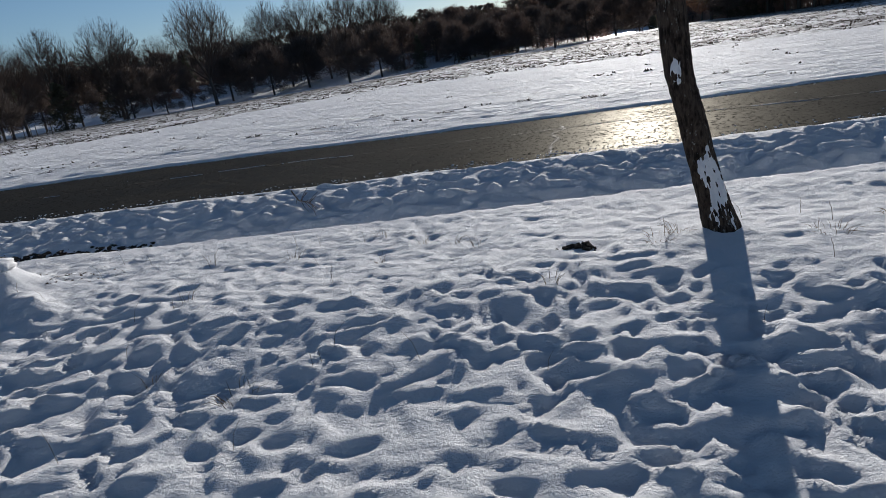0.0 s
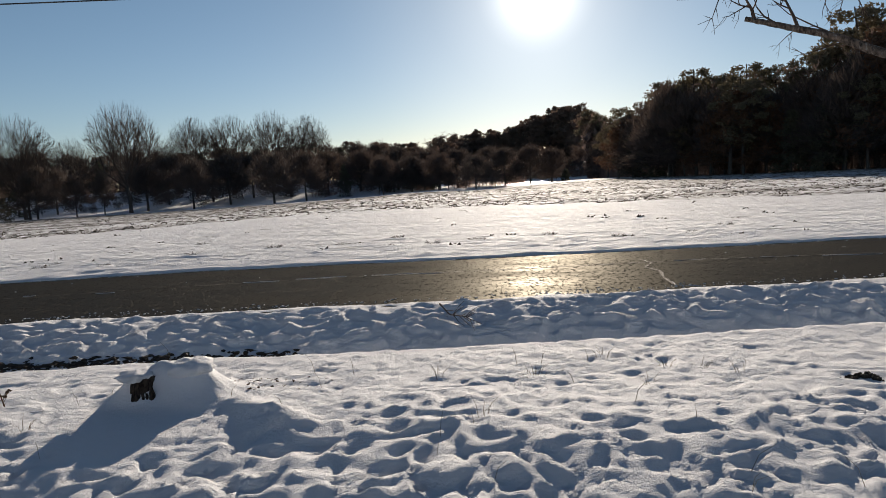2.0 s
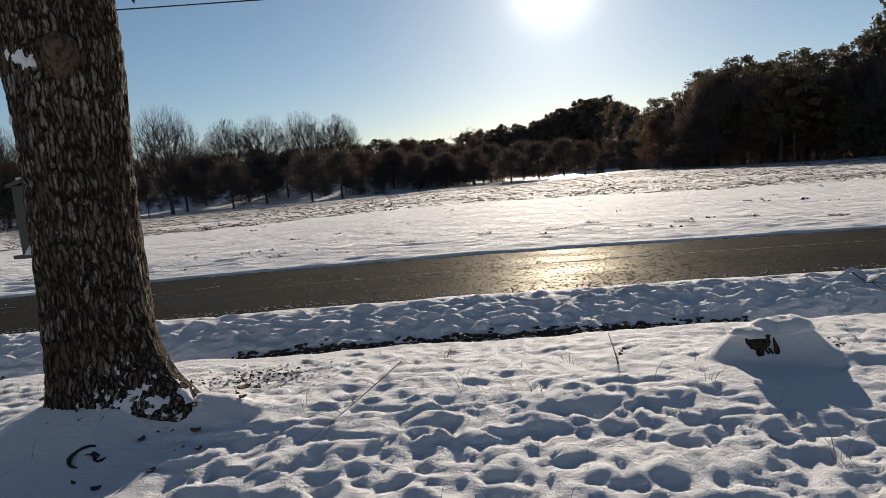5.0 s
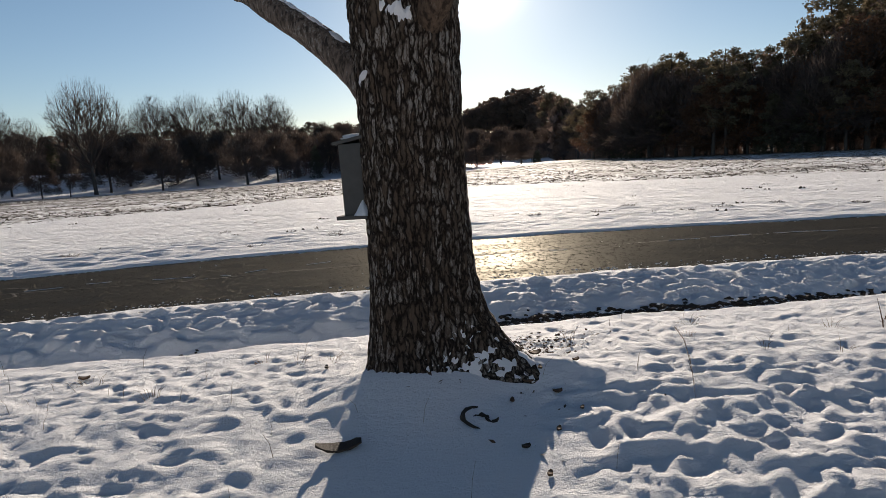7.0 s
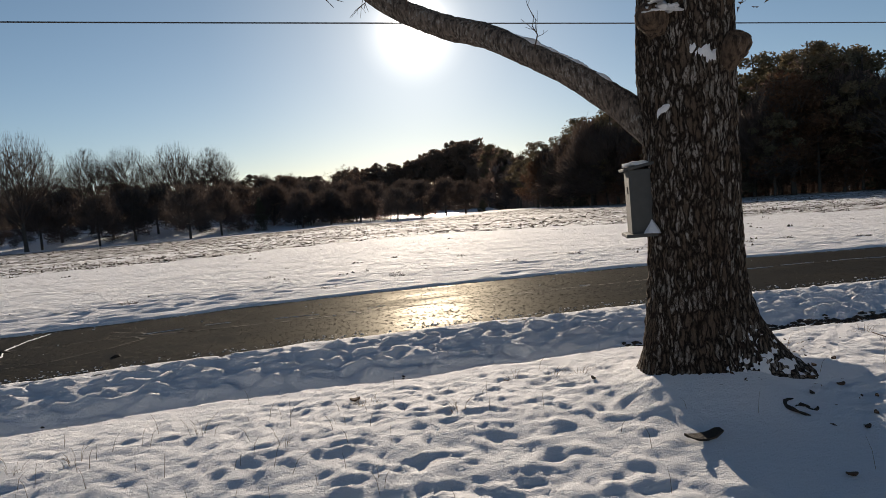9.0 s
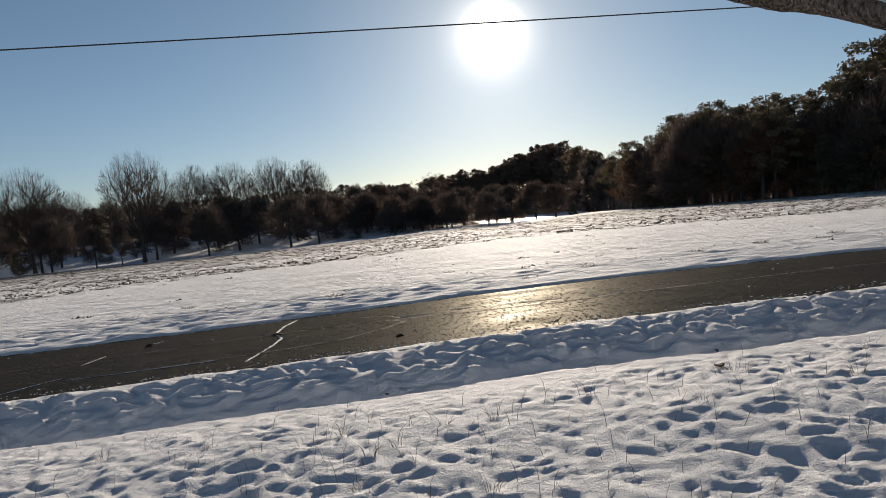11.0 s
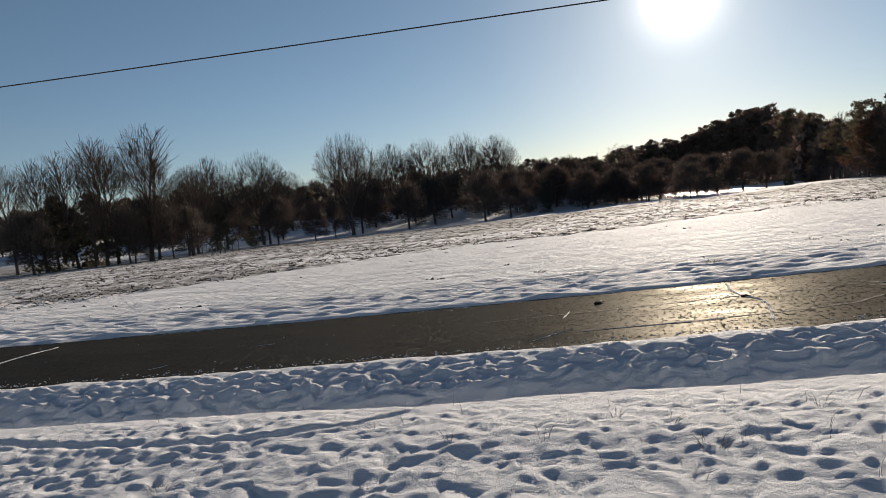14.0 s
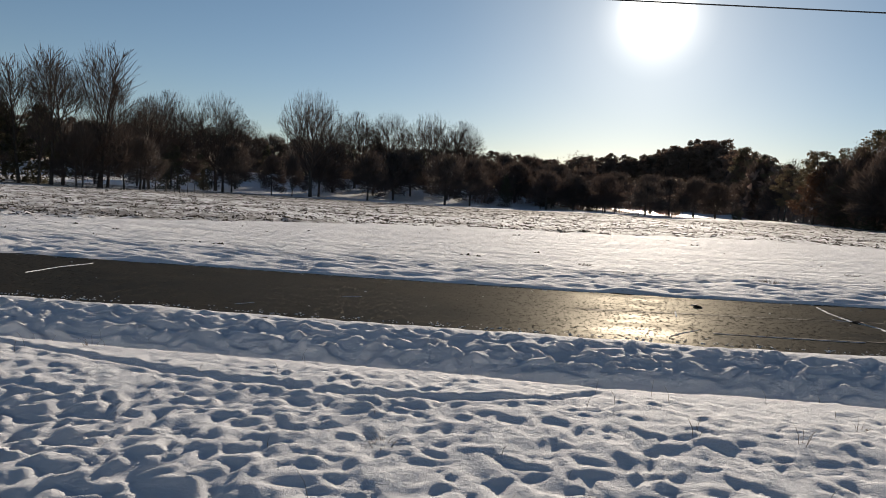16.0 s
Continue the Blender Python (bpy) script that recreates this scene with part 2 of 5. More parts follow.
def foliage(name, a, b, rough=0.7):
    m = Mat(name, rough, spec=0.25)
    geo = m.n.new("ShaderNodeNewGeometry")
    info = m.n.new("ShaderNodeObjectInfo")
    c = m.mix(geo.outputs["Random Per Island"], a, b)
    warm = m.mix(info.outputs["Random"], tuple(0.75 * v for v in a), (a[0] * 1.5, a[1] * 1.1, a[2] * 0.9))
    col = m.mix(0.4, c, warm)
    m.color(col)
    # thin leaves and twigs let some light through
    tr = m.n.new("ShaderNodeBsdfTranslucent")
    mx = m.n.new("ShaderNodeMixShader")
    mx.inputs[0].default_value = 0.3
    m.l.new(col, tr.inputs["Color"])
    m.l.new(m.b.outputs[0], mx.inputs[1])
    m.l.new(tr.outputs[0], mx.inputs[2])
    m.l.new(mx.outputs[0], m.n["Material Output"].inputs["Surface"])
    return m


SNOW = snow_material("snow")
FIELD = field_snow()
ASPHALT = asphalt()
OAK_BARK = plated_bark("lichened_bark", (0.026, 0.019, 0.015), (0.175, 0.128, 0.094), (0.41, 0.375, 0.335))
DARK_BARK = bark("dark_bark", (0.014, 0.010, 0.008), (0.075, 0.056, 0.042), (0.34, 0.34, 0.31), -0.07, 1.6)
LIMB_BARK = bark("limb_bark", (0.05, 0.04, 0.033), (0.185, 0.145, 0.118), (0.34, 0.315, 0.285), 0.0, 1.6)
CUT_WOOD = bark("weathered_cut_wood", (0.035, 0.025, 0.018), (0.13, 0.09, 0.064), (0.18, 0.14, 0.11), -0.06, 1.4)
FAR_BARK = plain("far_bark", (0.055, 0.045, 0.038), (0.12, 0.10, 0.085), 3)
TWIG_BARK = plain("twig_bark", (0.05, 0.035, 0.028), (0.13, 0.09, 0.07), 8)
# pine and brush colours lifted, far needles reddened, for the sun's veiling glare
PINE = foliage("pine_needles", (0.15, 0.126, 0.080), (0.27, 0.23, 0.155))
FAR_PINE = foliage("hazed_pine_needles", (0.17, 0.126, 0.10), (0.30, 0.23, 0.185))
TWIGGY = foliage("fine_bare_twigs", (0.082, 0.066, 0.058), (0.15, 0.122, 0.108))
CEDAR = foliage("cedar_foliage", (0.080, 0.080, 0.054), (0.165, 0.155, 0.105))
RUSSET = foliage("russet_leaves", (0.11, 0.058, 0.036), (0.20, 0.115, 0.068))
BRUSH = foliage("bare_brush", (0.21, 0.150, 0.125), (0.36, 0.27, 0.225))
STUBBLE = plain("dead_stubble", (0.06, 0.05, 0.038), (0.17, 0.135, 0.095), 9)
STRAW = foliage("dry_grass", (0.22, 0.17, 0.11), (0.42, 0.34, 0.22))
SOIL = plain("wet_soil", (0.018, 0.013, 0.010), (0.06, 0.045, 0.033), 12, 0.8, 0.02)
LEAF = plain("dead_leaf", (0.05, 0.03, 0.02), (0.14, 0.08, 0.045), 20)
GREY_PAINT = plain("weathered_grey_paint", (0.05, 0.052, 0.05), (0.085, 0.086, 0.082), 18, 0.75, 0.002)
HOLE = plain("hole_shade", (0.006, 0.006, 0.006), (0.01, 0.01, 0.01))
CABLE = plain("black_cable", (0.02, 0.02, 0.022), (0.035, 0.035, 0.037), 5, 0.5)
ICE = Mat("pond_ice", 0.38, spec=0.5)
ICE.color(ICE.mix(ICE.noise(0.2, 4), (0.20, 0.22, 0.24), (0.42, 0.44, 0.46)))


# ---- mesh helpers ----
class Mesh:
    """Collects vertices and faces for one mesh."""
    def __init__(self):
        self.v, self.f = [], []

    def tube(self, pts, radii, sides=6, cap=True, jag=0.0):
        pts = [Vector(p) for p in pts]
        first = len(self.v)
        side = None
        for k, p in enumerate(pts):
            d = (pts[min(k + 1, len(pts) - 1)] - pts[max(k - 1, 0)]).normalized()
            if side is None:
                side = d.orthogonal().normalized()
            else:
                side = (side - d * side.dot(d)).normalized()
            up = d.cross(side)
            for s in range(sides):
                a = 2 * math.pi * s / sides
                r = radii[k] * (1 + (random.uniform(-jag, jag) if jag else 0))
                self.v.append(p + (side * math.cos(a) + up * math.sin(a)) * r)
        for k in range(len(pts) - 1):
            for s in range(sides):
                a, b = first + k * sides + s, first + k * sides + (s + 1) % sides
                self.f.append((a, b, b + sides, a + sides))
        if cap:
            self.f.append(tuple(first + s for s in reversed(range(sides))))
            last = first + (len(pts) - 1) * sides
            self.f.append(tuple(last + s for s in range(sides)))
        return self

    def poly(self, pts):
        first = len(self.v)
        self.v += [Vector(p) for p in pts]
        self.f.append(tuple(range(first, first + len(pts))))

    def dome(self, c, rx, ry, rz, rings=6, sides=14, rough=0.0, low=0.0, seed=0):
        """A rounded cap: from its rim at c up to its top; low: how far it bulges below the rim."""
        first = len(self.v)
        c = Vector(c)
        for k in range(rings + 1):
            a = -low + (math.pi / 2 + low) * k / rings
            for s in range(sides):
                b = 2 * math.pi * s / sides
                q = Vector((math.cos(a) * math.cos(b), math.cos(a) * math.sin(b), math.sin(a)))
                w = 1 + rough * noise.noise(q * 2.3 + Vector((seed * 7.1, 0, 0)))
                self.v.append(c + Vector((q.x * rx * w, q.y * ry * w, q.z * rz * w)))
        for k in range(rings):
            for s in range(sides):
                a, b = first + k * sides + s, first + k * sides + (s + 1) % sides
                self.f.append((a, b, b + sides, a + sides))
        self.f.append(tuple(first + s for s in reversed(range(sides))))
        return self

    def box(self, lo, hi, m=None, taper=1.0):
        first = len(self.v)
        for z in (lo[2], hi[2]):
            k = taper if z == hi[2] else 1.0
            for x, y in ((lo[0], lo[1]), (hi[0], lo[1]), (hi[0], hi[1]), (lo[0], hi[1])):
                p = Vector((x * k, y * k, z))
                self.v.append(m @ p if m else p)
        for q in ((3, 2, 1, 0), (4, 5, 6, 7), (0, 1, 5, 4), (1, 2, 6, 5), (2, 3, 7, 6), (3, 0, 4, 7)):
            self.f.append(tuple(first + i for i in q))
        return self

    def data(self, name, mat, smooth=False):
        me = bpy.data.meshes.new(name)
        me.from_pydata([tuple(p) for p in self.v], [], self.f)
        me.materials.append(mat.m)
        if smooth:
            me.polygons.foreach_set("use_smooth", [True] * len(me.polygons))
        me.update()
        return me


def part(name, mesh, mat, parent=None, label="", smooth=False):
    ob = new(name, mesh.data(name, mat, smooth))
    if parent is not None:
        ob.parent = parent
    return tagged(ob, label)


def bevel(ob, width, segments=2):
    md = ob.modifiers.new("bevel", "BEVEL")
    md.width, md.segments, md.limit_method = width, segments, "ANGLE"
    return ob


# ---- ground ----
def lattice(ix, iy, k):
    h = (ix * 374761393 + iy * 668265263 + k * 974634521) & 0x7FFFFFFF
    h = ((h ^ (h >> 13)) * 1274126177) & 0x7FFFFFFF
    h = h ^ (h >> 16)
    return (h & 0xFFFF) / 65535.0


def gnoise(x, y, k=0):
    """Gradient noise on arrays, about -1 to 1."""
    ix, iy = np.floor(x).astype(np.int64), np.floor(y).astype(np.int64)
    fx, fy = x - ix, y - iy
    ux, uy = fx * fx * fx * (fx * (fx * 6 - 15) + 10), fy * fy * fy * (fy * (fy * 6 - 15) + 10)
    out = 0
    for dx in (0, 1):
        for dy in (0, 1):
            a = lattice(ix + dx, iy + dy, k) * 2 * np.pi
            g = np.cos(a) * (fx - dx) + np.sin(a) * (fy - dy)
            out = out + g * (ux if dx else 1 - ux) * (uy if dy else 1 - uy)
    return out * 1.5


def hollows(x, y, cell, k, share):
    """Small rounded pits such as feet leave, depth 0 to 1."""
    ix, iy = np.floor(x / cell).astype(np.int64), np.floor(y / cell).astype(np.int64)
    out = np.zeros_like(x)
    for dx in (-1, 0, 1):
        for dy in (-1, 0, 1):
            cx, cy = ix + dx, iy + dy
            px = (cx + 0.15 + 0.7 * lattice(cx, cy, k)) * cell
            py = (cy + 0.15 + 0.7 * lattice(cx, cy, k + 1)) * cell
            a = lattice(cx, cy, k + 2) * np.pi
            rx, ry = cell * (0.20 + 0.20 * lattice(cx, cy, k + 3)), cell * (0.17 + 0.15 * lattice(cx, cy, k + 4))
            u, v = (x - px) * np.cos(a) + (y - py) * np.sin(a), -(x - px) * np.sin(a) + (y - py) * np.cos(a)
            d = np.clip(1.12 - ((u / rx) ** 2 + (v / ry) ** 2) * 0.62, 0, 1)
            out = np.maximum(out, d * d * (3 - 2 * d) * (lattice(cx, cy, k + 5) < share) * (0.5 + 0.5 * lattice(cx, cy, k + 6)))
    return out


def step(x, a, b):
    t = np.clip((x - a) / (b - a), 0, 1)
    return t * t * (3 - 2 * t)


ROAD_X = (-400, -60, -30, -21, -17, -13, -10, -5, 0, 4, 10, 60, 400)
ROAD_Z = (-3.0, -0.5, -0.30, -0.20, -0.12, 0.0, 0.10, 0.14, 0.06, 0.0, -0.05, -0.2, -1.0)
EDGE_X = (-400, -60, -24.4, -20, -15, -10, -5, 0, 4, 15, 60, 400)
EDGE_Y = (-30, 3.6, 6.50, 6.80, 7.00, 7.22, 7.42, 7.77, 8.12, 9.0, 12.2, 38)
ROAD_W = 3.47


def smooth_interp(x, xs, ys):
    """Linear between the knots, rounded over two metres."""
    return sum(np.interp(x + d, xs, ys) for d in (-1.6, -0.8, 0, 0.8, 1.6)) / 5


def road_z(x):
    return smooth_interp(x, ROAD_X, ROAD_Z)


def near_edge(x):
    return smooth_interp(x, EDGE_X, EDGE_Y)


LINE_X = (-60, -40, -33, -26, -20, -10, -1, 8, 16, 30, 80)
LINE_Y = (9, 14, 18, 26, 30, 31.5, 32, 29, 25.5, 22.5, 20)


def stubble_at(x, y):
    """0 on the mown strip beside the road, 1 in the stubble beyond it."""
    return step(y - smooth_interp(x, LINE_X, LINE_Y) + 0.9 * gnoise(x / 6, y / 6, 13) + 0.4 * gnoise(x / 1.4, y / 1.4, 16), -0.5, 0.9) * step(y, 13, 15) * (1 - step(y, 112, 134))


POND = (15.0, 216.0, 13.0, 64.0)   # centre and half axes


def ground_z(x, y, rough=True):
    """Height of the snow, on arrays."""
    x, y = np.asarray(x, float), np.asarray(y, float)
    zr, n = road_z(x), near_edge(x)
    c = n - 1.58 + 0.10 * gnoise(x / 1.7, x * 0, 31) + 0.04 * gnoise(x / 0.5, x * 0, 32)
    # cross section: foreground, crest, ditch, bank, road bed, verge, field
    fore = zr - 0.07 - 0.085 * np.clip(4.3 - y, 0, 3) - 0.055 * step(y, 4.5, 5.9)
    z = fore
    deep = 0.20 - 0.10 * step(x, -8.0, -6.8) * (1 - step(x, -2.6, -1.6))
    z = z - step(y, c, c + 0.20) * deep
    z = z + step(y, c + 0.24, c + 0.80) * deep + step(y, c + 0.6, n - 0.15) * 0.115
    lip = n + 0.10 * gnoise(x / 0.9, x * 0, 41) + 0.05 * gnoise(x / 0.27, x * 0, 42)
    z = z - step(y, lip - 0.05, lip + 0.06) * 0.07
    f = n + ROAD_W
    lip2 = f + 0.09 * gnoise(x / 1.1, x * 0, 43) + 0.06 * gnoise(x / 0.3, x * 0, 44)
    z = z + step(y, lip2 - 0.02, lip2 + 0.05) * 0.105
    z = z - step(y, f + 0.2, f + 2.5) * 0.04
    d = np.clip(y - 14, 0, 190)
    z = z - d / 150 * (1.0 + 1.8 / (1 + np.exp(np.clip(x / 15, -30, 30)))) * step(y, 14, 40)
    z = z - 0.55 * np.exp(-((x - 4) / 10) ** 2 - ((np.minimum(y, 400) - 148) / 40) ** 2)
    # beyond: a snowy rise behind the left woods, a hollow with the pond, level woods to the right
    r, az = np.hypot(x + 11, y), np.degrees(np.arctan2(x + 11, np.maximum(y, 1.0)))
    far = step(y, 150, 200)
    z = z * (1 - far) + -2.3 * far
    left = 1 - step(az, -3.0, 1.5)
    z = z + np.where(y > 0, left * step(r, 160, 240) * 4.2 + (1 - left) * step(r, 285, 335) * 9.0, 0)
    e = ((x - POND[0]) / (POND[2] + 4)) ** 2 + ((y - POND[1]) / (POND[3] + 4)) ** 2
    z = np.where(e < 1.3, z + (-2.2 - z) * step(-e, -1.3, -0.95), z)
    # an unseen snow slope added behind the walker throws sunlight onto shaded faces
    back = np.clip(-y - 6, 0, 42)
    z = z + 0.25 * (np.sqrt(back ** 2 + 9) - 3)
    if not rough:
        return z
    # relief of the snow
    near = (1 - step(y, n - 0.30, n - 0.02)) * step(y, 0.9, 2.1)
    bank = step(y, c + 0.22, c + 0.62) * near
    lawn = near * (1 - step(y, c - 0.40, c - 0.05) * 0.45) * (1 - step(y, c - 0.02, c + 0.1))
    wx = x + 0.09 * gnoise(x / 0.3, y / 0.3, 1) + 0.014 * gnoise(x / 0.11, y / 0.11, 17)
    wy = y + 0.08 * gnoise(x / 0.3, y / 0.3, 2) + 0.012 * gnoise(x / 0.11, y / 0.11, 18)
    rise = 0.85 + 0.40 * step(-y, -4.9, -3.4)
    patch = np.clip(0.75 + 0.9 * gnoise(x / 2.1, y / 1.5, 7), 0.2, 1.4) * rise + 0.6 * np.exp(-((x + 22.0) / 1.3) ** 2 - ((y - 2.9) / 0.6) ** 2)
    # wind-blown crests lean towards the walker, hollows lie between them
    first = gnoise(wx / 0.22, wy / 0.18, 3)
    ly = wy + 0.030 * first
    wild = 0.80 - 0.22 * step(-x, 9.5, 11.0) + 0.50 * step(x, -3.5, 0.5) * step(-y, -4.7, -3.4) + 0.18 * step(-x, 17.0, 19.5)
    soft_end = step(-x, 9.5, 11.0)
    near_feet = 0.45 + 0.75 * step(-y, -4.9, -3.6)
    crest = (0.40 - np.abs(gnoise(wx / 0.175, ly / 0.14, 6))) * 0.024 * wild
    lumps = gnoise(wx / 0.14, ly / 0.12, 19) * 0.021 + gnoise(wx / 0.075, ly / 0.065, 4) * 0.008 + gnoise(wx / 0.33, wy / 0.27, 23) * 0.012 + gnoise(x / 1.3, y / 0.9, 5) * 0.030
    pits = hollows(wx, wy, 0.22, 50, 0.34) * 0.026 * near_feet + hollows(wx + 3.3, wy + 1.7, 0.15, 60, 0.35) * 0.012
    lumps = lumps + soft_end * gnoise(wx / 0.105, ly / 0.09, 26) * 0.013
    # trodden deeper near the thin tree and towards the far end
    wild = wild + 0.9 * np.exp(-((x + 21.5) / 1.6) ** 2 - ((y - 2.9) / 0.7) ** 2)
    z = z + lawn * ((lumps + crest) * (0.60 + 0.45 * patch) * (0.62 + 0.45 * wild) * (1 - 0.12 * soft_end) - pits * patch * (0.45 + 0.42 * wild) * (1 - 0.5 * soft_end))
    t1 = gnoise(wx / 0.22, wy / 0.09, 8)
    tops = np.where(t1 > 0, t1, t1 * 0.5) * 0.056 + gnoise(wx / 0.17, wy / 0.08, 9) * 0.028
    z = z + bank * (tops + (0.5 - np.abs(gnoise(wx / 0.21, wy / 0.10, 14))) * 0.030)
    verge = step(y, f - 0.02, f + 0.25)
    fieldy = gnoise(wx / 0.7, wy / 0.35, 10) * 0.016 + gnoise(wx / 0.22, wy / 0.15, 11) * 0.011 + gnoise(x / 0.9, wy / 0.14, 20) * 0.016
    rut = (0.35 + 0.65 * step(-x, 9, 14)) * (1 - step(y, f + 2.2, f + 4.4))
    stub = stubble_at(x, y) * (1 - step(y, 70, 110))
    fieldy = (fieldy + rut * (gnoise(wx / 0.42, wy / 0.20, 24) * 0.050 + gnoise(wx / 0.8, wy / 0.30, 25) * 0.030)) * (1 + 3.0 * stub) + stub * np.clip(gnoise(wx / 0.35, wy / 0.35, 12), 0, 1) * 0.10
    z = z + verge * fieldy * (1 - step(y, 90, 140))
    # a narrow animal trail
    ty = np.interp(x, (-23.4, -22.3, -21.2, -20.0, -19.2, -18.2, -17.9), (4.80, 4.63, 4.47, 4.36, 4.48, 4.78, 5.1))
    on = step(x, -24.5, -23.4) * (1 - step(x, -18.0, -17.8))
    u = (y - ty - 0.03 * gnoise(x / 0.3, x * 0, 15)) / 0.055
    # soft swell behind the walker
    z = z + (1 - step(y, 0.9, 2.1)) * (gnoise(x / 1.7, y / 1.7, 71) * 0.03 + gnoise(x / 6.0, y / 6.0, 72) * 0.08)
    return z - on * 0.030 * np.exp(-u * u) + on * 0.012 * np.exp(-((np.abs(u) - 1.8) / 0.7) ** 2)


def drift(x, y, cx, cy, rx, ry, h):
    e = ((x - cx) / rx) ** 2 + ((y - cy) / ry) ** 2
    return h * np.exp(-e * 1.6)


def mound(x, y, cx, cy, rx, ry, h):
    e = ((x - cx) / rx) ** 2 + ((y - cy) / ry) ** 2
    return h * np.exp(-0.9 * np.clip(e, 0, 9) ** 1.4)


TREE = Vector((-7.36, 4.43, 0))
STUMP = Vector((-2.64, 4.86, 0))
THIN = Vector((3.0, 4.9, 0))


def snow_z(x, y, rough=True):
    """The snow with the drifts round the trunk and the stump."""
    x, y = np.asarray(x, float), np.asarray(y, float)
    z = ground_z(x, y, rough)
    flat = ground_z(x, y, False)
    if rough:
        calm = drift(x, y, TREE.x + 0.05, TREE.y - 1.05, 0.75, 1.1, 1.5) + drift(x, y, STUMP.x - 0.05, STUMP.y - 0.5, 0.40, 0.6, 1.6)
        z = z + (flat - z) * np.clip(calm, 0, 0.92)
    z = z + drift(x, y, TREE.x - 0.05, TREE.y - 0.1, 0.62, 0.62, 0.16) + drift(x, y, TREE.x, TREE.y - 0.42, 0.6, 0.5, 0.07) + drift(x, y, TREE.x + 0.80, TREE.y - 0.22, 0.50, 0.26, 0.12)
    z = z + mound(x, y, STUMP.x - 0.17, STUMP.y + 0.04, 0.19, 0.18, 0.175) + mound(x, y, STUMP.x + 0.14, STUMP.y + 0.07, 0.23, 0.23, 0.20) + drift(x, y, THIN.x, THIN.y, 0.3, 0.3, 0.06)
    # a low drift thrown up beside the stump
    w = (x - STUMP.x - 0.75) * 0.5 + (y - STUMP.y + 0.35) * 0.86
    return z + 0.075 * np.exp(-(w / 0.14) ** 2) * np.exp(-((x - STUMP.x - 0.75) / 0.40) ** 2)


def gz(x, y):
    return float(snow_z(np.array([float(x)]), np.array([float(y)]))[0])


def spaced(lo, hi, d, grow_lo, grow_hi, lo_end, hi_end):
    a = [lo]
    s = d
    while a[-1] > lo_end:
        s *= grow_lo
        a.append(a[-1] - s)
    b = [hi]
    s = d
    while b[-1] < hi_end:
        s *= grow_hi
        b.append(b[-1] + s)
    return np.array(a[:0:-1] + list(np.arange(lo, hi, d)) + b)


def grid_object(name, sheets, mat):
    """One mesh of one or more height grids (xs, ys, zs)."""
    cos, qs, first = [], [], 0
    for xs, ys, zs in sheets:
        nx, ny = len(xs), len(ys)
        mx, my = np.meshgrid(xs, ys)
        cos.append(np.stack([mx, my, zs], -1).reshape(-1, 3))
        i = first + (np.arange(ny - 1)[:, None] * nx + np.arange(nx - 1)[None]).reshape(-1)
        qs.append(np.stack([i, i + 1, i + nx + 1, i + nx], -1))
        first += nx * ny
    co, quads = np.concatenate(cos), np.concatenate(qs)
    me = bpy.data.meshes.new(name)
    me.vertices.add(len(co))
    me.vertices.foreach_set("co", co.ravel().astype(np.float32))
    me.loops.add(quads.size)
    me.loops.foreach_set("vertex_index", quads.ravel().astype(np.int32))
    me.polygons.add(len(quads))
    me.polygons.foreach_set("loop_start", np.arange(0, quads.size, 4, dtype=np.int32))
    me.polygons.foreach_set("use_smooth", np.ones(len(quads), bool))
    me.materials.append(mat.m)
    me.update(calc_edges=True)
    me.validate()
    return new(name, me)


# one sheet: a fine part up to the road, a coarser one from under the road to the horizon
gx = spaced(-27.0, 6.2, 0.032, 1.12, 1.12, -1800, 1800)
gy = np.unique(np.round(np.concatenate([spaced(2.2, 5.6, 0.027, 1.17, 1.0, -900, 5.6)[:-1], np.arange(5.6, 8.8, 0.038), np.arange(8.8, 9.31, 0.1)]), 4))
hx = spaced(-34.0, 12.0, 0.15, 1.05, 1.05, -1800, 1800)
hy = np.concatenate([[gy[-1]], np.arange(gy[-1] + 0.2, 10.0, 0.2), spaced(10.0, 13.4, 0.055, 1.0, 1.026, 10.0, 2400)])
GX, GY = np.meshgrid(gx, gy)
HX, HY = np.meshgrid(hx, hy)
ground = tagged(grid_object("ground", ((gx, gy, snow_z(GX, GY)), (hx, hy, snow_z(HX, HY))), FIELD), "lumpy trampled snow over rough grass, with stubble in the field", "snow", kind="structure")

stored = ground.data.attributes.new("stubble", "FLOAT", "POINT")
stored.data.foreach_set("value", np.concatenate([stubble_at(GX, GY).ravel(), stubble_at(HX, HY).ravel()]).astype(np.float32))

# ---- road ----
rx = spaced(-32.0, 14.0, 0.25, 1.10, 1.10, -400, 400)
rv = np.linspace(-0.18, ROAD_W + 0.12, 15)
RX, RV = np.meshgrid(rx, rv)
RY = near_edge(RX) + RV
RZ = road_z(RX) - 0.012 + 0.03 * (1 - ((RV - ROAD_W / 2) / (ROAD_W / 2)) ** 2) + 0.004 * gnoise(RX / 1.2, RV / 0.6, 21)
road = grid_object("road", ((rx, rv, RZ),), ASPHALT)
co = np.stack([RX, RY, RZ], -1).reshape(-1)
road.data.vertices.foreach_set("co", co.astype(np.float32))
road.data.update()
tagged(road, "narrow wet asphalt lane with cracks and melting snow", "road", kind="structure")


def road_at(x, v):
    """A place on the road: v metres from its near edge."""
    z = float(road_z(np.array([x]))[0]) - 0.012 + 0.03 * (1 - ((v - ROAD_W / 2) / (ROAD_W / 2)) ** 2)
    return Vector((x, float(near_edge(np.array([x]))[0]) + v, z))


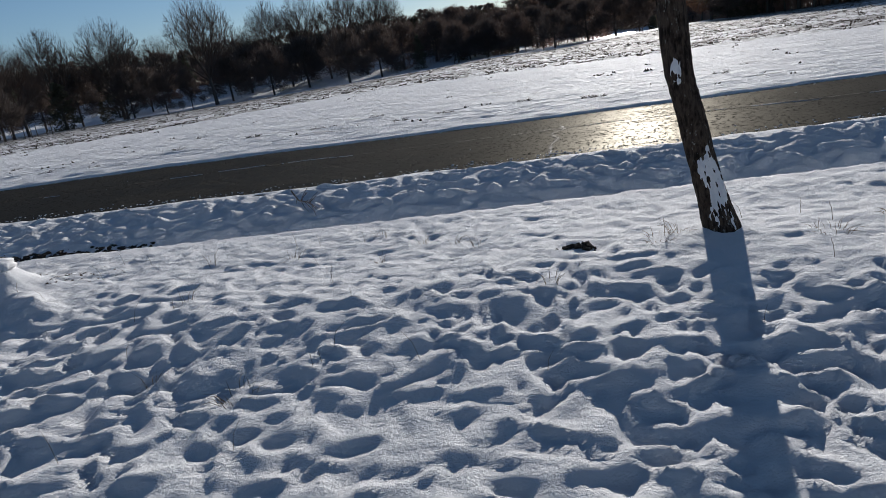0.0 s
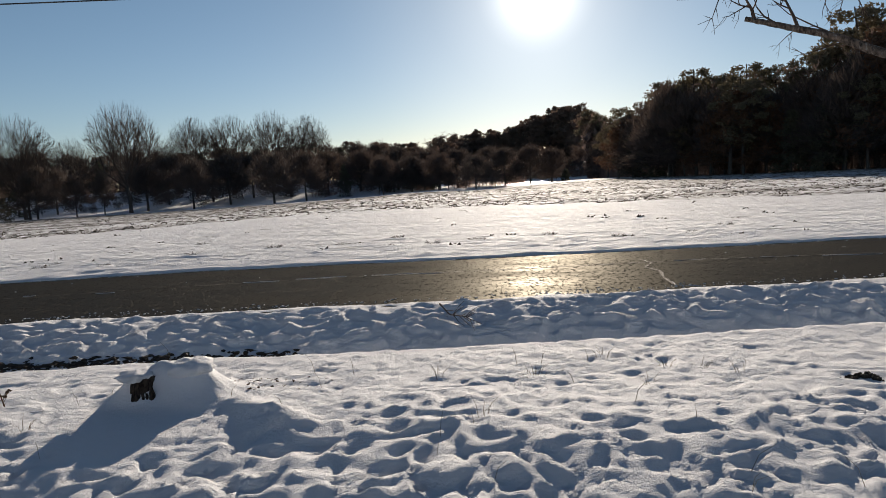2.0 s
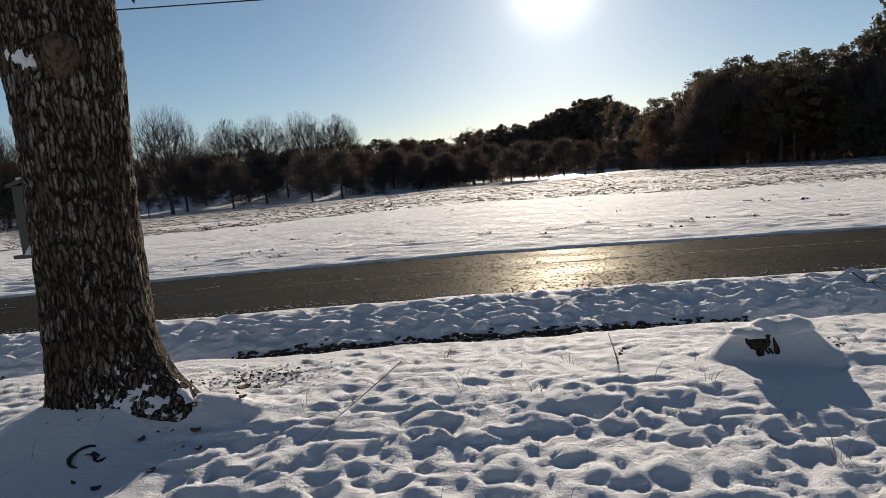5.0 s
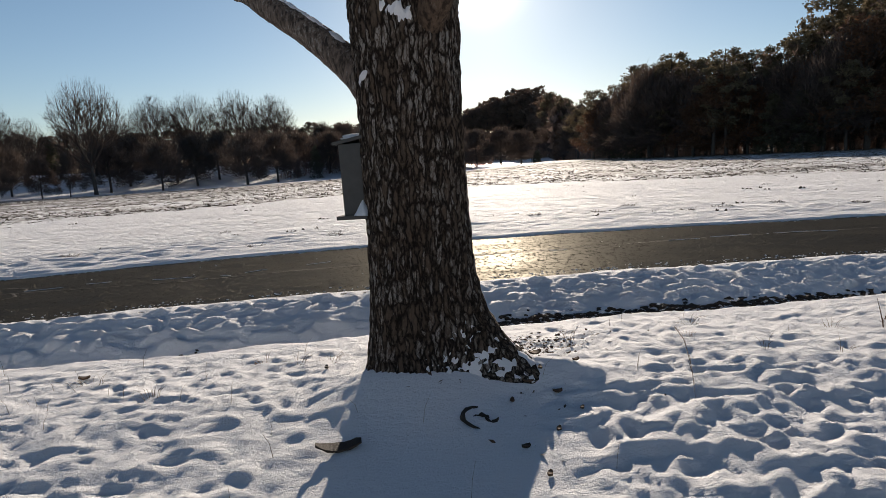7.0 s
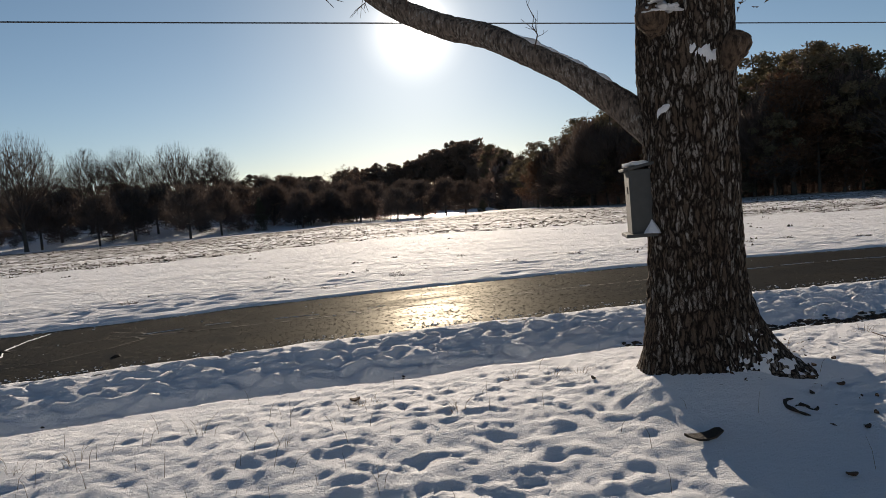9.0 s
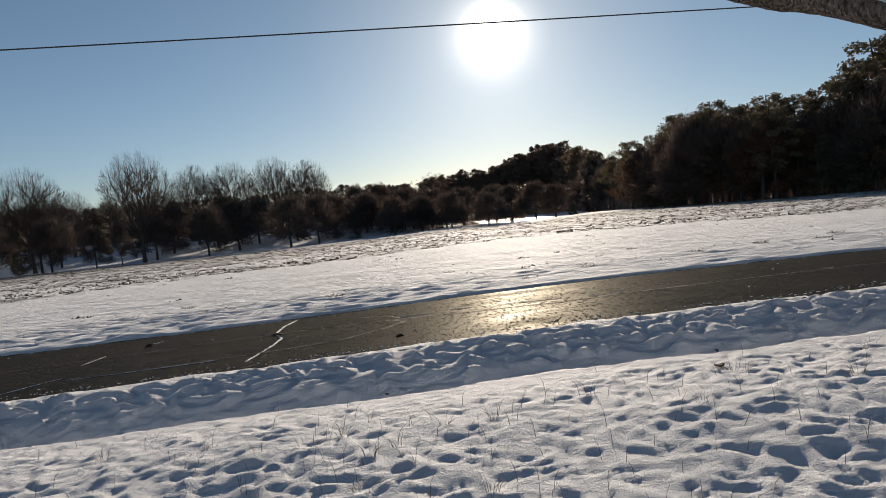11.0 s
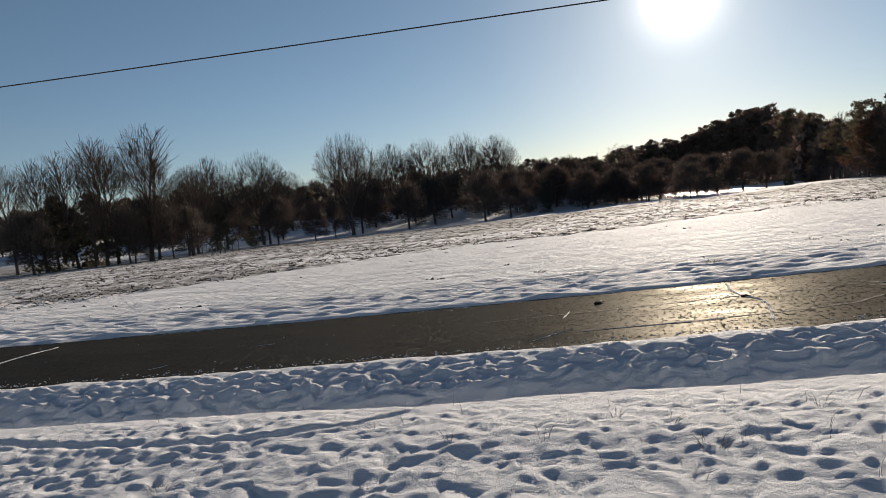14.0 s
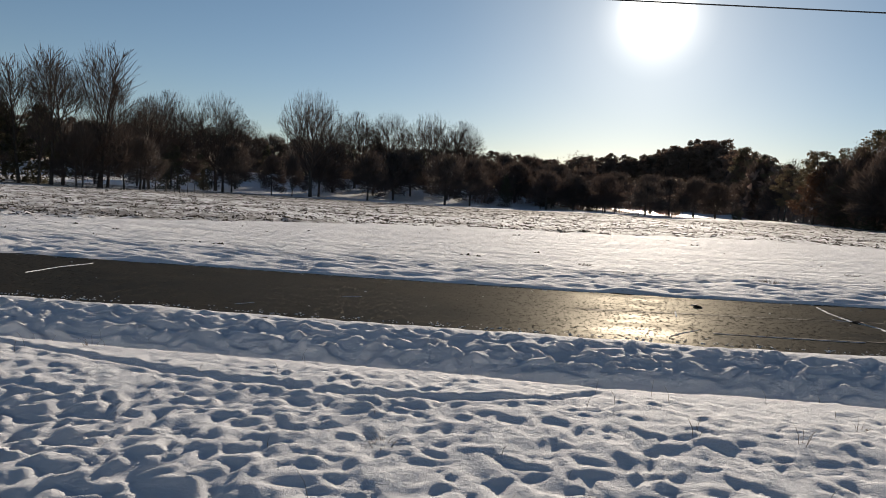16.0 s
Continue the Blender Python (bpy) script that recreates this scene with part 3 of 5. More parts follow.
# ---- pond ----
pm = Mesh()
pm.poly([(POND[0] + POND[2] * (1 + 0.08 * math.sin(3 * a)) * math.cos(a), POND[1] + POND[3] * math.sin(a), -2.08)
         for a in (2 * math.pi * k / 48 for k in range(48))])
tagged(part("pond", pm, ICE), "frozen pond glinting in low sun behind trees", "pond", kind="structure")


# ---- trees: generators ----
def wander(p, d, length, steps, bend, rise, rnd):
    pts, d = [Vector(p)], Vector(d).normalized()
    for _ in range(steps):
        d = (d + Vector((rnd.uniform(-bend, bend), rnd.uniform(-bend, bend), rnd.uniform(-bend, bend) + rise))).normalized()
        pts.append(pts[-1] + d * (length / steps))
    return pts, d


def bough(mesh, p, d, length, radius, depth, rnd, rise, least, fork, spread, hull=None):
    """A branch with its twigs; hull (middle height, half width, half height) rounds the crown off."""
    if hull:
        for _ in range(4):
            e = Vector(p) + Vector(d).normalized() * length
            if math.hypot(e.x, e.y) ** 2 / hull[1] ** 2 + (e.z - hull[0]) ** 2 / hull[2] ** 2 < 1:
                break
            length *= 0.72
    steps = 4 if depth < 2 else (3 if depth < 3 else 2)
    pts, end = wander(p, d, length, steps, 0.16, rise, rnd)
    tip = max(radius * 0.45, least * 0.6)
    radii = [radius + (tip - radius) * k / steps for k in range(steps + 1)]
    mesh.tube(pts, radii, 5 if depth < 2 else 3, cap=False)
    if radius < least * 1.15 or depth > 5:
        return
    for k in range(fork[min(depth, len(fork) - 1)]):
        s = rnd.uniform(0.35, 1.0)
        i = min(int(s * steps), steps - 1)
        q = pts[i].lerp(pts[i + 1], s * steps - i)
        along = (pts[i + 1] - pts[i]).normalized()
        side = along.orthogonal().normalized()
        side.rotate(Matrix.Rotation(rnd.uniform(0, 2 * math.pi), 3, along))
        way = (along * rnd.uniform(0.7, 1.0) + side * rnd.uniform(*spread)).normalized()
        bough(mesh, q, way, length * rnd.uniform(0.46, 0.68), max(radius * rnd.uniform(0.42, 0.62), least), depth + 1, rnd, rise, least, fork, spread, hull)


def bare_tree(seed, height, clear, style):
    rnd = random.Random(seed)
    trunk, crown = Mesh(), Mesh()
    if style == "oak":
        pts, d = wander((0, 0, -0.4), (rnd.uniform(-0.05, 0.05), rnd.uniform(-0.05, 0.05), 1), clear * height + 0.4, 5, 0.05, 0.05, rnd)
        r = height * 0.021
        trunk.tube(pts, [r * (1.35 if k == 0 else 1 - 0.08 * k) for k in range(6)], 8)
        for k in range(11):
            a = k * 2.4 + rnd.uniform(-0.3, 0.3)
            tilt = 0.12 + 1.15 * (k / 10) + rnd.uniform(-0.1, 0.1)
            q = pts[-1].lerp(pts[-2], min(1.0, rnd.uniform(0, 0.4) + 0.06 * k))
            bough(crown, q, (math.cos(a) * tilt, math.sin(a) * tilt, 1.0), height * (1 - clear) * rnd.uniform(0.47, 0.58), r * 0.42, 0, rnd, 0.06, 0.036, (5, 4, 4, 2), (0.4, 0.8), (height * 0.55, height * 0.40, height * 0.43))
    else:
        pts, d = wander((0, 0, -0.4), (rnd.uniform(-0.04, 0.04), 0, 1), height * 0.93, 9, 0.04, 0.06, rnd)
        r = height * 0.011
        trunk.tube(pts, [r * (1.3 if k == 0 else 1 - 0.095 * k) for k in range(10)], 7)
        for k in range(27):
            s = clear + (0.98 - clear) * (k + rnd.random()) / 27
            i = min(int(s * 9), 8)
            q = pts[i].lerp(pts[i + 1], s * 9 - i)
            a = k * 2.4
            u = (s - clear) / (1 - clear)
            bough(crown, q, (math.cos(a) * 0.55, math.sin(a) * 0.55, 1.0), height * (0.07 + 0.15 * math.sin(math.pi * min(1, 0.2 + 0.8 * u))) * rnd.uniform(0.8, 1.15), r * 0.42 * (1.1 - s) + 0.02, 1, rnd, 0.07, 0.026, (4, 4, 3, 2, 2), (0.3, 0.6))
    # the finest twigs fan out from the fork, thickest towards the outline of the crown
    fork_at = Vector((0, 0, height * clear))
    for k in range(3600 if style == "oak" else 1300):
        a, e = rnd.uniform(0, 2 * math.pi), rnd.uniform(-0.25, 1.0)
        d = Vector((math.cos(a) * math.sqrt(1 - e * e), math.sin(a) * math.sqrt(1 - e * e), e))
        s = rnd.uniform(0.45, 0.93)
        if style == "oak":
            p = Vector((d.x * height * 0.38 * s, d.y * height * 0.38 * s, height * 0.55 + d.z * height * 0.41 * s))
            way = (p - fork_at).normalized() + Vector((rnd.gauss(0, 0.14), rnd.gauss(0, 0.14), 0.15 + rnd.gauss(0, 0.1)))
            ln = height * rnd.uniform(0.05, 0.10)
        else:
            p = Vector((d.x * height * 0.16 * s, d.y * height * 0.16 * s, height * 0.62 + d.z * height * 0.33 * s))
            way, ln = Vector((d.x * 0.45 + rnd.gauss(0, 0.1), d.y * 0.45 + rnd.gauss(0, 0.1), 1.0)), height * rnd.uniform(0.05, 0.09)
        way.normalize()
        w = way.orthogonal().normalized() * 0.017
        w.rotate(Matrix.Rotation(rnd.uniform(0, 6.28), 3, way))
        crown.poly([p - w, p + w, p + way * ln])
    return trunk, crown


def clump(mesh, c, s, rnd, blades=3, thin=1.0):
    """A tuft of needles or leaves."""
    for _ in range(blades):
        a = Vector((rnd.gauss(0, 1), rnd.gauss(0, 1), rnd.gauss(0, 1))).normalized()
        b = a.orthogonal().normalized()
        b.rotate(Matrix.Rotation(rnd.uniform(0, 6.28), 3, a))
        p = c + a * s * rnd.uniform(-0.35, 0.35)
        k = len(mesh.v)
        mesh.v += [p - a * s * 0.5 - b * s * 0.28 * thin, p + a * s * 0.55, p - a * s * 0.2 + b * s * 0.4 * thin]
        mesh.f.append((k, k + 1, k + 2))


def spray(mesh, c, out, s, wide, rnd, n=2):
    """Thin bare twigs pointing outwards."""
    for _ in range(n):
        a = (out + Vector((rnd.gauss(0, 0.45), rnd.gauss(0, 0.45), rnd.gauss(0.25, 0.4)))).normalized()
        b = a.orthogonal().normalized()
        b.rotate(Matrix.Rotation(rnd.uniform(0, 6.28), 3, a))
        p = c + Vector((rnd.gauss(0, 0.2), rnd.gauss(0, 0.2), rnd.gauss(0, 0.2))) * s
        k = len(mesh.v)
        mesh.v += [p - a * s * 0.5 - b * wide, p - a * s * 0.5 + b * wide, p + a * s * 0.5]
        mesh.f.append((k, k + 1, k + 2))


def leafy_tree(seed, height, clear, width, count, size, style):
    """A trunk, limbs, and a crown of many small clumps gathered in lobes."""
    rnd = random.Random(seed)
    trunk, crown = Mesh(), Mesh()
    pts, _ = wander((0, 0, -0.4), (rnd.uniform(-0.04, 0.04), rnd.uniform(-0.04, 0.04), 1), height * 0.92 + 0.4, 6, 0.04, 0.05, rnd)
    r = height * (0.019 if style == "round" else 0.013)
    trunk.tube(pts, [r * (1 - 0.13 * k) for k in range(7)], 7)
    lobes = {"pine": 26, "cone": 22, "round": 22}[style]
    for k in range(lobes):
        u = (k + rnd.random()) / lobes
        s = clear + (0.97 - clear) * u
        i = min(int(s * 6), 5)
        q = pts[i].lerp(pts[i + 1], s * 6 - i)
        if style == "cone":
            reach, big = width * (1.05 - u) ** 0.8 * rnd.uniform(0.45, 0.9), width * (0.22 + 0.26 * (1 - u))
        elif style == "pine":
            reach, big = width * math.sin(math.pi * min(1, 0.12 + 0.78 * u)) * rnd.uniform(0.35, 1.0), width * rnd.uniform(0.20, 0.34)
        else:
            reach, big = width * (1.0 - 0.80 * u ** 1.6) * rnd.uniform(0.35, 1.0), width * rnd.uniform(0.26, 0.42)
        a = k * 2.4 + rnd.uniform(-0.5, 0.5)
        end = q + Vector((math.cos(a) * reach, math.sin(a) * reach, rnd.uniform(0.0, 0.3) * reach))
        trunk.tube([q, q.lerp(end, 0.5) + Vector((0, 0, 0.1)), end], [r * 0.25, r * 0.15, 0.03], 3, cap=False)
        for _ in range(count // lobes):
            d = Vector((rnd.gauss(0, 1), rnd.gauss(0, 1), rnd.gauss(0, 1))).normalized() * big * rnd.uniform(0.35, 1.08)
            d.z *= 0.72
            if style == "round" and size > 0.6:
                spray(crown, end + d, (end + d - pts[2]).normalized(), size * rnd.uniform(0.7, 1.4), 0.042, rnd)
            else:
                clump(crown, end + d, size * rnd.uniform(0.6, 1.3), rnd, 2, 0.45 if style == "round" else 0.8)
    return trunk, crown


def thing(name, label, category, group="", at=(0, 0, 0), kind=""):
    ob = new(name)
    ob.location = at
    return tagged(ob, label, category, group, kind)


def tree_thing(name, label, trunk, crown, tmat, cmat, group):
    ob = thing(name, label, "tree", group)
    part("trunk", trunk, tmat, ob)
    part("crown", crown, cmat, ob)
    return ob


PLACED = {}


def plant(proto, x, y, scale=1.0, turn=0.0, sink=0.1, wide=1.0):
    """The first call moves the prototype itself, later ones copy it."""
    z = float(ground_z(np.array([x]), np.array([y]), False)[0]) - sink
    m = Matrix.Translation((x, y, z)) @ Matrix.Rotation(turn, 4, "Z") @ Matrix.Diagonal((scale * wide, scale * wide, scale, 1))
    if proto.name in PLACED:
        return copy_thing(proto, m @ Matrix.Diagonal((1 / proto.scale[0], 1 / proto.scale[1], 1 / proto.scale[2], 1)))
    PLACED[proto.name] = True
    proto.matrix_basis = m
    return proto


def polar(ex, ey, az, r):
    return ex + r * math.sin(radians(az)), ey + r * math.cos(radians(az))


rnd = random.Random(5)
# prototypes are one metre-true tree each
oaks = [tree_thing("bare_oak", "tall bare oak with a broad crown of fine branches", *bare_tree(11 + k, 20.0, 0.26, "oak"), FAR_BARK, TWIG_BARK, "bare trees beyond the field") for k in range(3)]
pops = [tree_thing("bare_poplar", "slender tall leafless tree with upswept branches", *bare_tree(31 + k, 18.0, 0.28, "poplar"), FAR_BARK, TWIG_BARK, "bare trees at the field corner") for k in range(3)]
pines = [tree_thing("pine", "tall dark pine with a dense rounded crown", *leafy_tree(51 + k, 18.0, 0.40, 3.7, 1500, 0.62, "pine"), FAR_BARK, FAR_PINE, "pines of the woods") for k in range(3)]
near_pines = [tree_thing("pine", "tall dark pine with a dense rounded crown", *leafy_tree(151 + k, 18.0, 0.30, 3.9, 3300, 0.40, "pine"), FAR_BARK, PINE, "pines of the woods") for k in range(3)]
cedars = [tree_thing("cedar", "dark cone-shaped evergreen standing in snow", *leafy_tree(71 + k, 11.0, 0.06, 2.7, 1700, 0.42, "cone"), FAR_BARK, CEDAR, "evergreens beyond the field") for k in range(2)]
rounds = [tree_thing("twiggy_tree", "round-crowned bare tree thick with fine twigs", *leafy_tree(81 + k, 11.0, 0.20, 4.6, 2600, 0.95, "round"), FAR_BARK, TWIGGY, "bare trees beyond the field") for k in range(3)]
reds = [tree_thing("russet_oak", "oak still holding russet dead leaves", *leafy_tree(91 + k, 13.0, 0.14, 4.2, 2400, 0.5, "round"), FAR_BARK, RUSSET, "woods edge trees") for k in range(2)]

# bare oaks standing over the left woods: azimuth, distance, height
for k, (az, r, h) in enumerate(((-34.4, 165, 19.5), (-27.3, 156, 21.0), (-22.2, 200, 20.0), (-19.3, 200, 20.5), (-15.9, 198, 21.0), (-12.9, 205, 19.5), (-31.0, 205, 16), (-24.6, 205, 15), (-38.5, 150, 17))):
    x, y = polar(0.07, 0.68, az, r)
    plant(oaks[k % 3], x, y, h / 16.9, rnd.uniform(0, 6.28), wide=0.85)
for az, r, h in ((-29.5, 150, 15.5), (-35.5, 118, 14.0)):
    x, y = polar(-14.2, 0, az, r)
    plant(oaks[1], x, y, h / 18.2, rnd.uniform(0, 6.28), wide=0.85)
# poplars at the corner of the field
for k, (az, r, h) in enumerate(((-42.4, 101, 15.6), (-40.4, 98, 17.2), (-39.6, 103, 16.6), (-37.2, 99, 18.6), (-36.6, 104, 15.2), (-34.0, 106, 13.6), (-44.5, 100, 14.5), (-46.5, 105, 15), (-41.2, 96, 9.5), (-38.3, 95, 8.0), (-35.4, 97, 9.0))):
    x, y = polar(-18.5, -0.4, az, r)
    plant(pops[k % 3], x, y, h / 16.8, rnd.uniform(0, 6.28), wide=1.2)
# round twiggy trees standing singly on the snow before the left woods: azimuth, distance, height, width
for k, (az, r, h, w) in enumerate(((-33.2, 152, 11.0, 1.0), (-30.6, 140, 8.5, 0.9), (-28.7, 146, 9.0, 0.7), (-25.6, 170, 12.0, 1.4), (-24.0, 186, 13.5, 1.3), (-22.1, 153, 11.2, 1.2), (-20.6, 184, 12.0, 1.5), (-19.2, 172, 13.6, 1.25), (-17.3, 186, 13.0, 1.4),
                                   (-15.6, 148, 12.0, 1.3), (-14.2, 182, 13.5, 1.4), (-12.9, 160, 12.5, 1.15), (-11.0, 178, 12.5, 1.4), (-8.2, 184, 12.0, 1.5), (-6.2, 160, 10.0, 1.3), (-4.9, 180, 12.5, 1.4), (-3.7, 164, 9.5, 1.5), (-2.4, 182, 12.0, 1.6), (-1.2, 158, 9.5, 1.3), (0.4, 180, 11.5, 1.6), (2.0, 154, 8.5, 1.4), (3.4, 184, 11.5, 1.5), (4.6, 170, 10.5, 1.5), (6.8, 178, 11.0, 1.5), (8.6, 182, 10.0, 1.4))):
    x, y = polar(-1.3, 0.5, az, r)
    plant(rounds[k % 3], x, y, h / 11.0, rnd.uniform(0, 6.28), wide=w)
for k, (az, r, h, w) in enumerate(((-31.5, 150, 12.5, 1.0), (-34.5, 158, 12.0, 1.0), (-37.5, 150, 11.0, 1.0), (-27.0, 175, 12.0, 1.1))):
    x, y = polar(-18.5, -0.4, az, r)
    plant(rounds[k % 3], x, y, h / 11.0, rnd.uniform(0, 6.28), wide=w)
# evergreens and low twiggy trees among the slender ones at the corner
for k, (az, r, h, w) in enumerate(((-43.1, 108, 12.0, 1.45), (-45.8, 106, 11.5, 1.4), (-33.8, 138, 10.0, 1.4), (-31.0, 176, 11.0, 1.4))):
    x, y = polar(-13.6, -0.1, az, r)
    plant(cedars[k % 2], x, y, h / 11.0, rnd.uniform(0, 6.28), wide=w)
for k, (az, r, h, w) in enumerate(((-39.3, 102, 9.5, 1.1), (-36.6, 104, 8.0, 1.1), (-41.0, 100, 7.5, 1.0), (-47.5, 100, 8.5, 1.1))):
    x, y = polar(-13.6, -0.1, az, r)
    plant(rounds[k % 3], x, y, h / 11.0, rnd.uniform(0, 6.28), wide=w)
# a thin second row and the closed woods on the rise behind
for k in range(16):
    az = -52 + 51 * (k + rnd.uniform(-0.35, 0.35)) / 16
    x, y = polar(-9, 0, az, rnd.uniform(204, 220))
    plant(rounds[k % 3] if k % 4 else cedars[k % 2], x, y, rnd.uniform(11.0, 14.0) / 11.0, rnd.uniform(0, 6.28), wide=1.1)
for k in range(58):
    az = -53 + 54 * (k + rnd.uniform(-0.35, 0.35)) / 58
    x, y = polar(-9, 0, az, rnd.uniform(236, 252))
    h = rnd.uniform(12.5, 15.0)
    plant(cedars[k % 2] if k % 3 == 0 else (pines[k % 3] if k % 3 == 1 else rounds[k % 3]), x, y, h / (17.0 if k % 3 == 1 else 11.0), rnd.uniform(0, 6.28), wide=1.35)
# marked single trees: the leaning conifer, the round shrub, the small cedar
plant(cedars[0], -29.0, 166.0, 9.3 / 11.0, 0.6, wide=0.95)
plant(cedars[1], -90.0, 126.0, 5.2 / 11.0, 2.0, wide=1.15)
shrub = tree_thing("round_shrub", "round clipped evergreen shrub at the woods edge", *leafy_tree(131, 3.6, 0.05, 1.5, 2600, 0.26, "round"), FAR_BARK, CEDAR, "")
plant(shrub, 26.8, 163.5, 1.0, 0.3)
# small bare trees before the pond
for k, (x, y, h) in enumerate(((-12.0, 162, 6.5), (-5.0, 160, 7.0), (-2.5, 156, 6.0), (1.5, 146, 6.0), (8.0, 143, 4.0), (-20.0, 162, 6.5), (22.0, 146, 4.0))):
    plant(pops[k % 3], x, y, h / 18.0, rnd.uniform(0, 6.28), wide=1.5)
# right woods: azimuth, distance, height of the canopy
RIGHT = ((-4, 242, 3.3), (0, 262, 3.4), (3, 318, 3.8), (6.5, 326, 3.8), (8, 326, 4.6), (10, 326, 5.2), (11.8, 322, 5.75), (13.4, 300, 5.6), (14.7, 220, 5.0), (16.4, 180, 4.3), (18, 150, 4.7), (20, 138, 5.1),
         (21, 134, 6.5), (22.3, 126, 7.0), (25, 118, 7.0), (28, 111, 7.2), (31, 110, 7.1), (33, 108, 7.4), (35, 106, 8.6), (37, 106, 9.8), (38.5, 106, 10.3), (41, 106, 10.2), (43, 106, 8.8), (44.5, 106, 8.3), (47, 106, 9.0), (62, 110, 9.0))


@functools.lru_cache(None)
def canopy_near(quarter):
    az = quarter / 4
    a = [q[0] for q in RIGHT]
    r, el = np.interp(az, a, [q[1] for q in RIGHT]), np.interp(az, a, [q[2] for q in RIGHT])
    x, y = polar(-11, 0, az, r + 6)
    return r, (r + 10) * math.tan(radians(el)) + 1.5 - float(ground_z(np.array([x]), np.array([y]), False)[0])


def canopy(az):
    """Distance of the woods edge and height of its tops at an azimuth seen from the lane."""
    q = math.floor(az * 4)
    (r0, h0), (r1, h1), t = canopy_near(q), canopy_near(q + 1), az * 4 - q
    return r0 + (r1 - r0) * t, h0 + (h1 - h0) * t


@functools.lru_cache(None)
def edge_ground(quarter):
    """Height of the ground at the foot of the woods, quarter degree by quarter degree."""
    x, y = polar(-11, 0, quarter / 4, canopy_near(quarter)[0])
    return float(ground_z(np.array([x]), np.array([y]), False)[0])


for row, n in ((0, 46), (1, 44), (2, 36)):
    for k in range(n):
        az = -4 + 66 * (k + rnd.uniform(-0.35, 0.35)) / n
        r, h = canopy(az)
        x, y = polar(-11, 0, az, r + row * 7 + rnd.uniform(-2, 3))
        if row == 0:
            kind, hh = (reds[k % 2], 13.0) if (az > 24 and k % 3 == 0) else ((rounds[k % 3], 11.0) if k % 3 != 0 else (pines[k % 3], 18.0))
            h = h * rnd.uniform(0.62, 0.90)
        else:
            kind, hh = (pops[k % 3], 18.0) if k % 6 == 2 else (pines[k % 3], 17.0)
            h = h * rnd.uniform(0.91, 1.03) * (0.97 if k % 6 == 2 else 1.0)
        if kind in pines and r < 240:
            kind = near_pines[k % 3]
        plant(kind, x, y, h / hh, rnd.uniform(0, 6.28), wide=1.2 if r < 200 else 1.0)
# mixed trees along the near face of the woods, each crown standing clear of the next
for k in range(30):
    az = 15.0 + 47 * (k + rnd.uniform(-0.3, 0.3)) / 30
    r, h = canopy(az)
    x, y = polar(-11, 0, az, r - rnd.uniform(3, 7))
    kind, hh = ((reds[k % 2], 13.0), (near_pines[k % 3], 18.0), (rounds[k % 3], 11.0), (cedars[k % 2], 11.0), (reds[(k + 1) % 2], 13.0), (near_pines[(k + 1) % 3], 18.0))[(k * 5 + k // 4) % 6]
    plant(kind, x, y, h * rnd.uniform(0.45, 0.88) / hh, rnd.uniform(0, 6.28), wide=1.25)
# the wooded hill behind the pond
for k in range(44):
    az = 1.0 + 13.5 * (k + rnd.uniform(-0.35, 0.35)) / 44
    r, h = canopy(az)
    x, y = polar(-11, 0, az, r + rnd.uniform(-8, 4))
    plant(pines[k % 3], x, y, h * rnd.uniform(0.84, 0.99) / 17.2, rnd.uniform(0, 6.28), wide=1.35)
# young trees and brush before them
for k in range(12):
    x, y = polar(-11, 0, -5.0 + 8.5 * (k + rnd.uniform(-0.3, 0.3)) / 12, rnd.uniform(172, 205))
    plant((rounds if k % 3 else cedars)[k % 2], x, y, rnd.uniform(5.0, 9.0) / 11.0, rnd.uniform(0, 6.28), wide=1.2)
# trees that close the gap between the rise and the hollow
for k in range(12):
    x, y = polar(-11, 0, -5.5 + 7.0 * (k + rnd.uniform(-0.3, 0.3)) / 12, rnd.uniform(205, 240))
    plant(rounds[k % 3] if k % 2 else cedars[k % 2], x, y, rnd.uniform(8.0, 11.5) / 11.0, rnd.uniform(0, 6.28), wide=1.35)

# lower trees on the far shore of the pond
for k in range(26):
    az = 0 + 14.5 * (k + rnd.uniform(-0.3, 0.3)) / 26
    x, y = polar(-11, 0, az, rnd.uniform(286, 312))
    plant(rounds[k % 3] if k % 3 else pines[k % 3], x, y, rnd.uniform(7.5, 11.0) / (11.0 if k % 3 else 18.0), rnd.uniform(0, 6.28), wide=1.4)

# undergrowth that closes the woods: thin stems and twiggy brush
wood = Mesh()


def stem(mesh, x, y, z, h, w, rnd):
    dx, dy, a = rnd.gauss(0, 0.12) * h, rnd.gauss(0, 0.12) * h, rnd.uniform(0, 3.14)
    k = len(mesh.v)
    mesh.v += [Vector((x - w * math.cos(a), y - w * math.sin(a), z)), Vector((x + w * math.cos(a), y + w * math.sin(a), z)), Vector((x + dx, y + dy, z + h))]
    mesh.f.append((k, k + 1, k + 2))


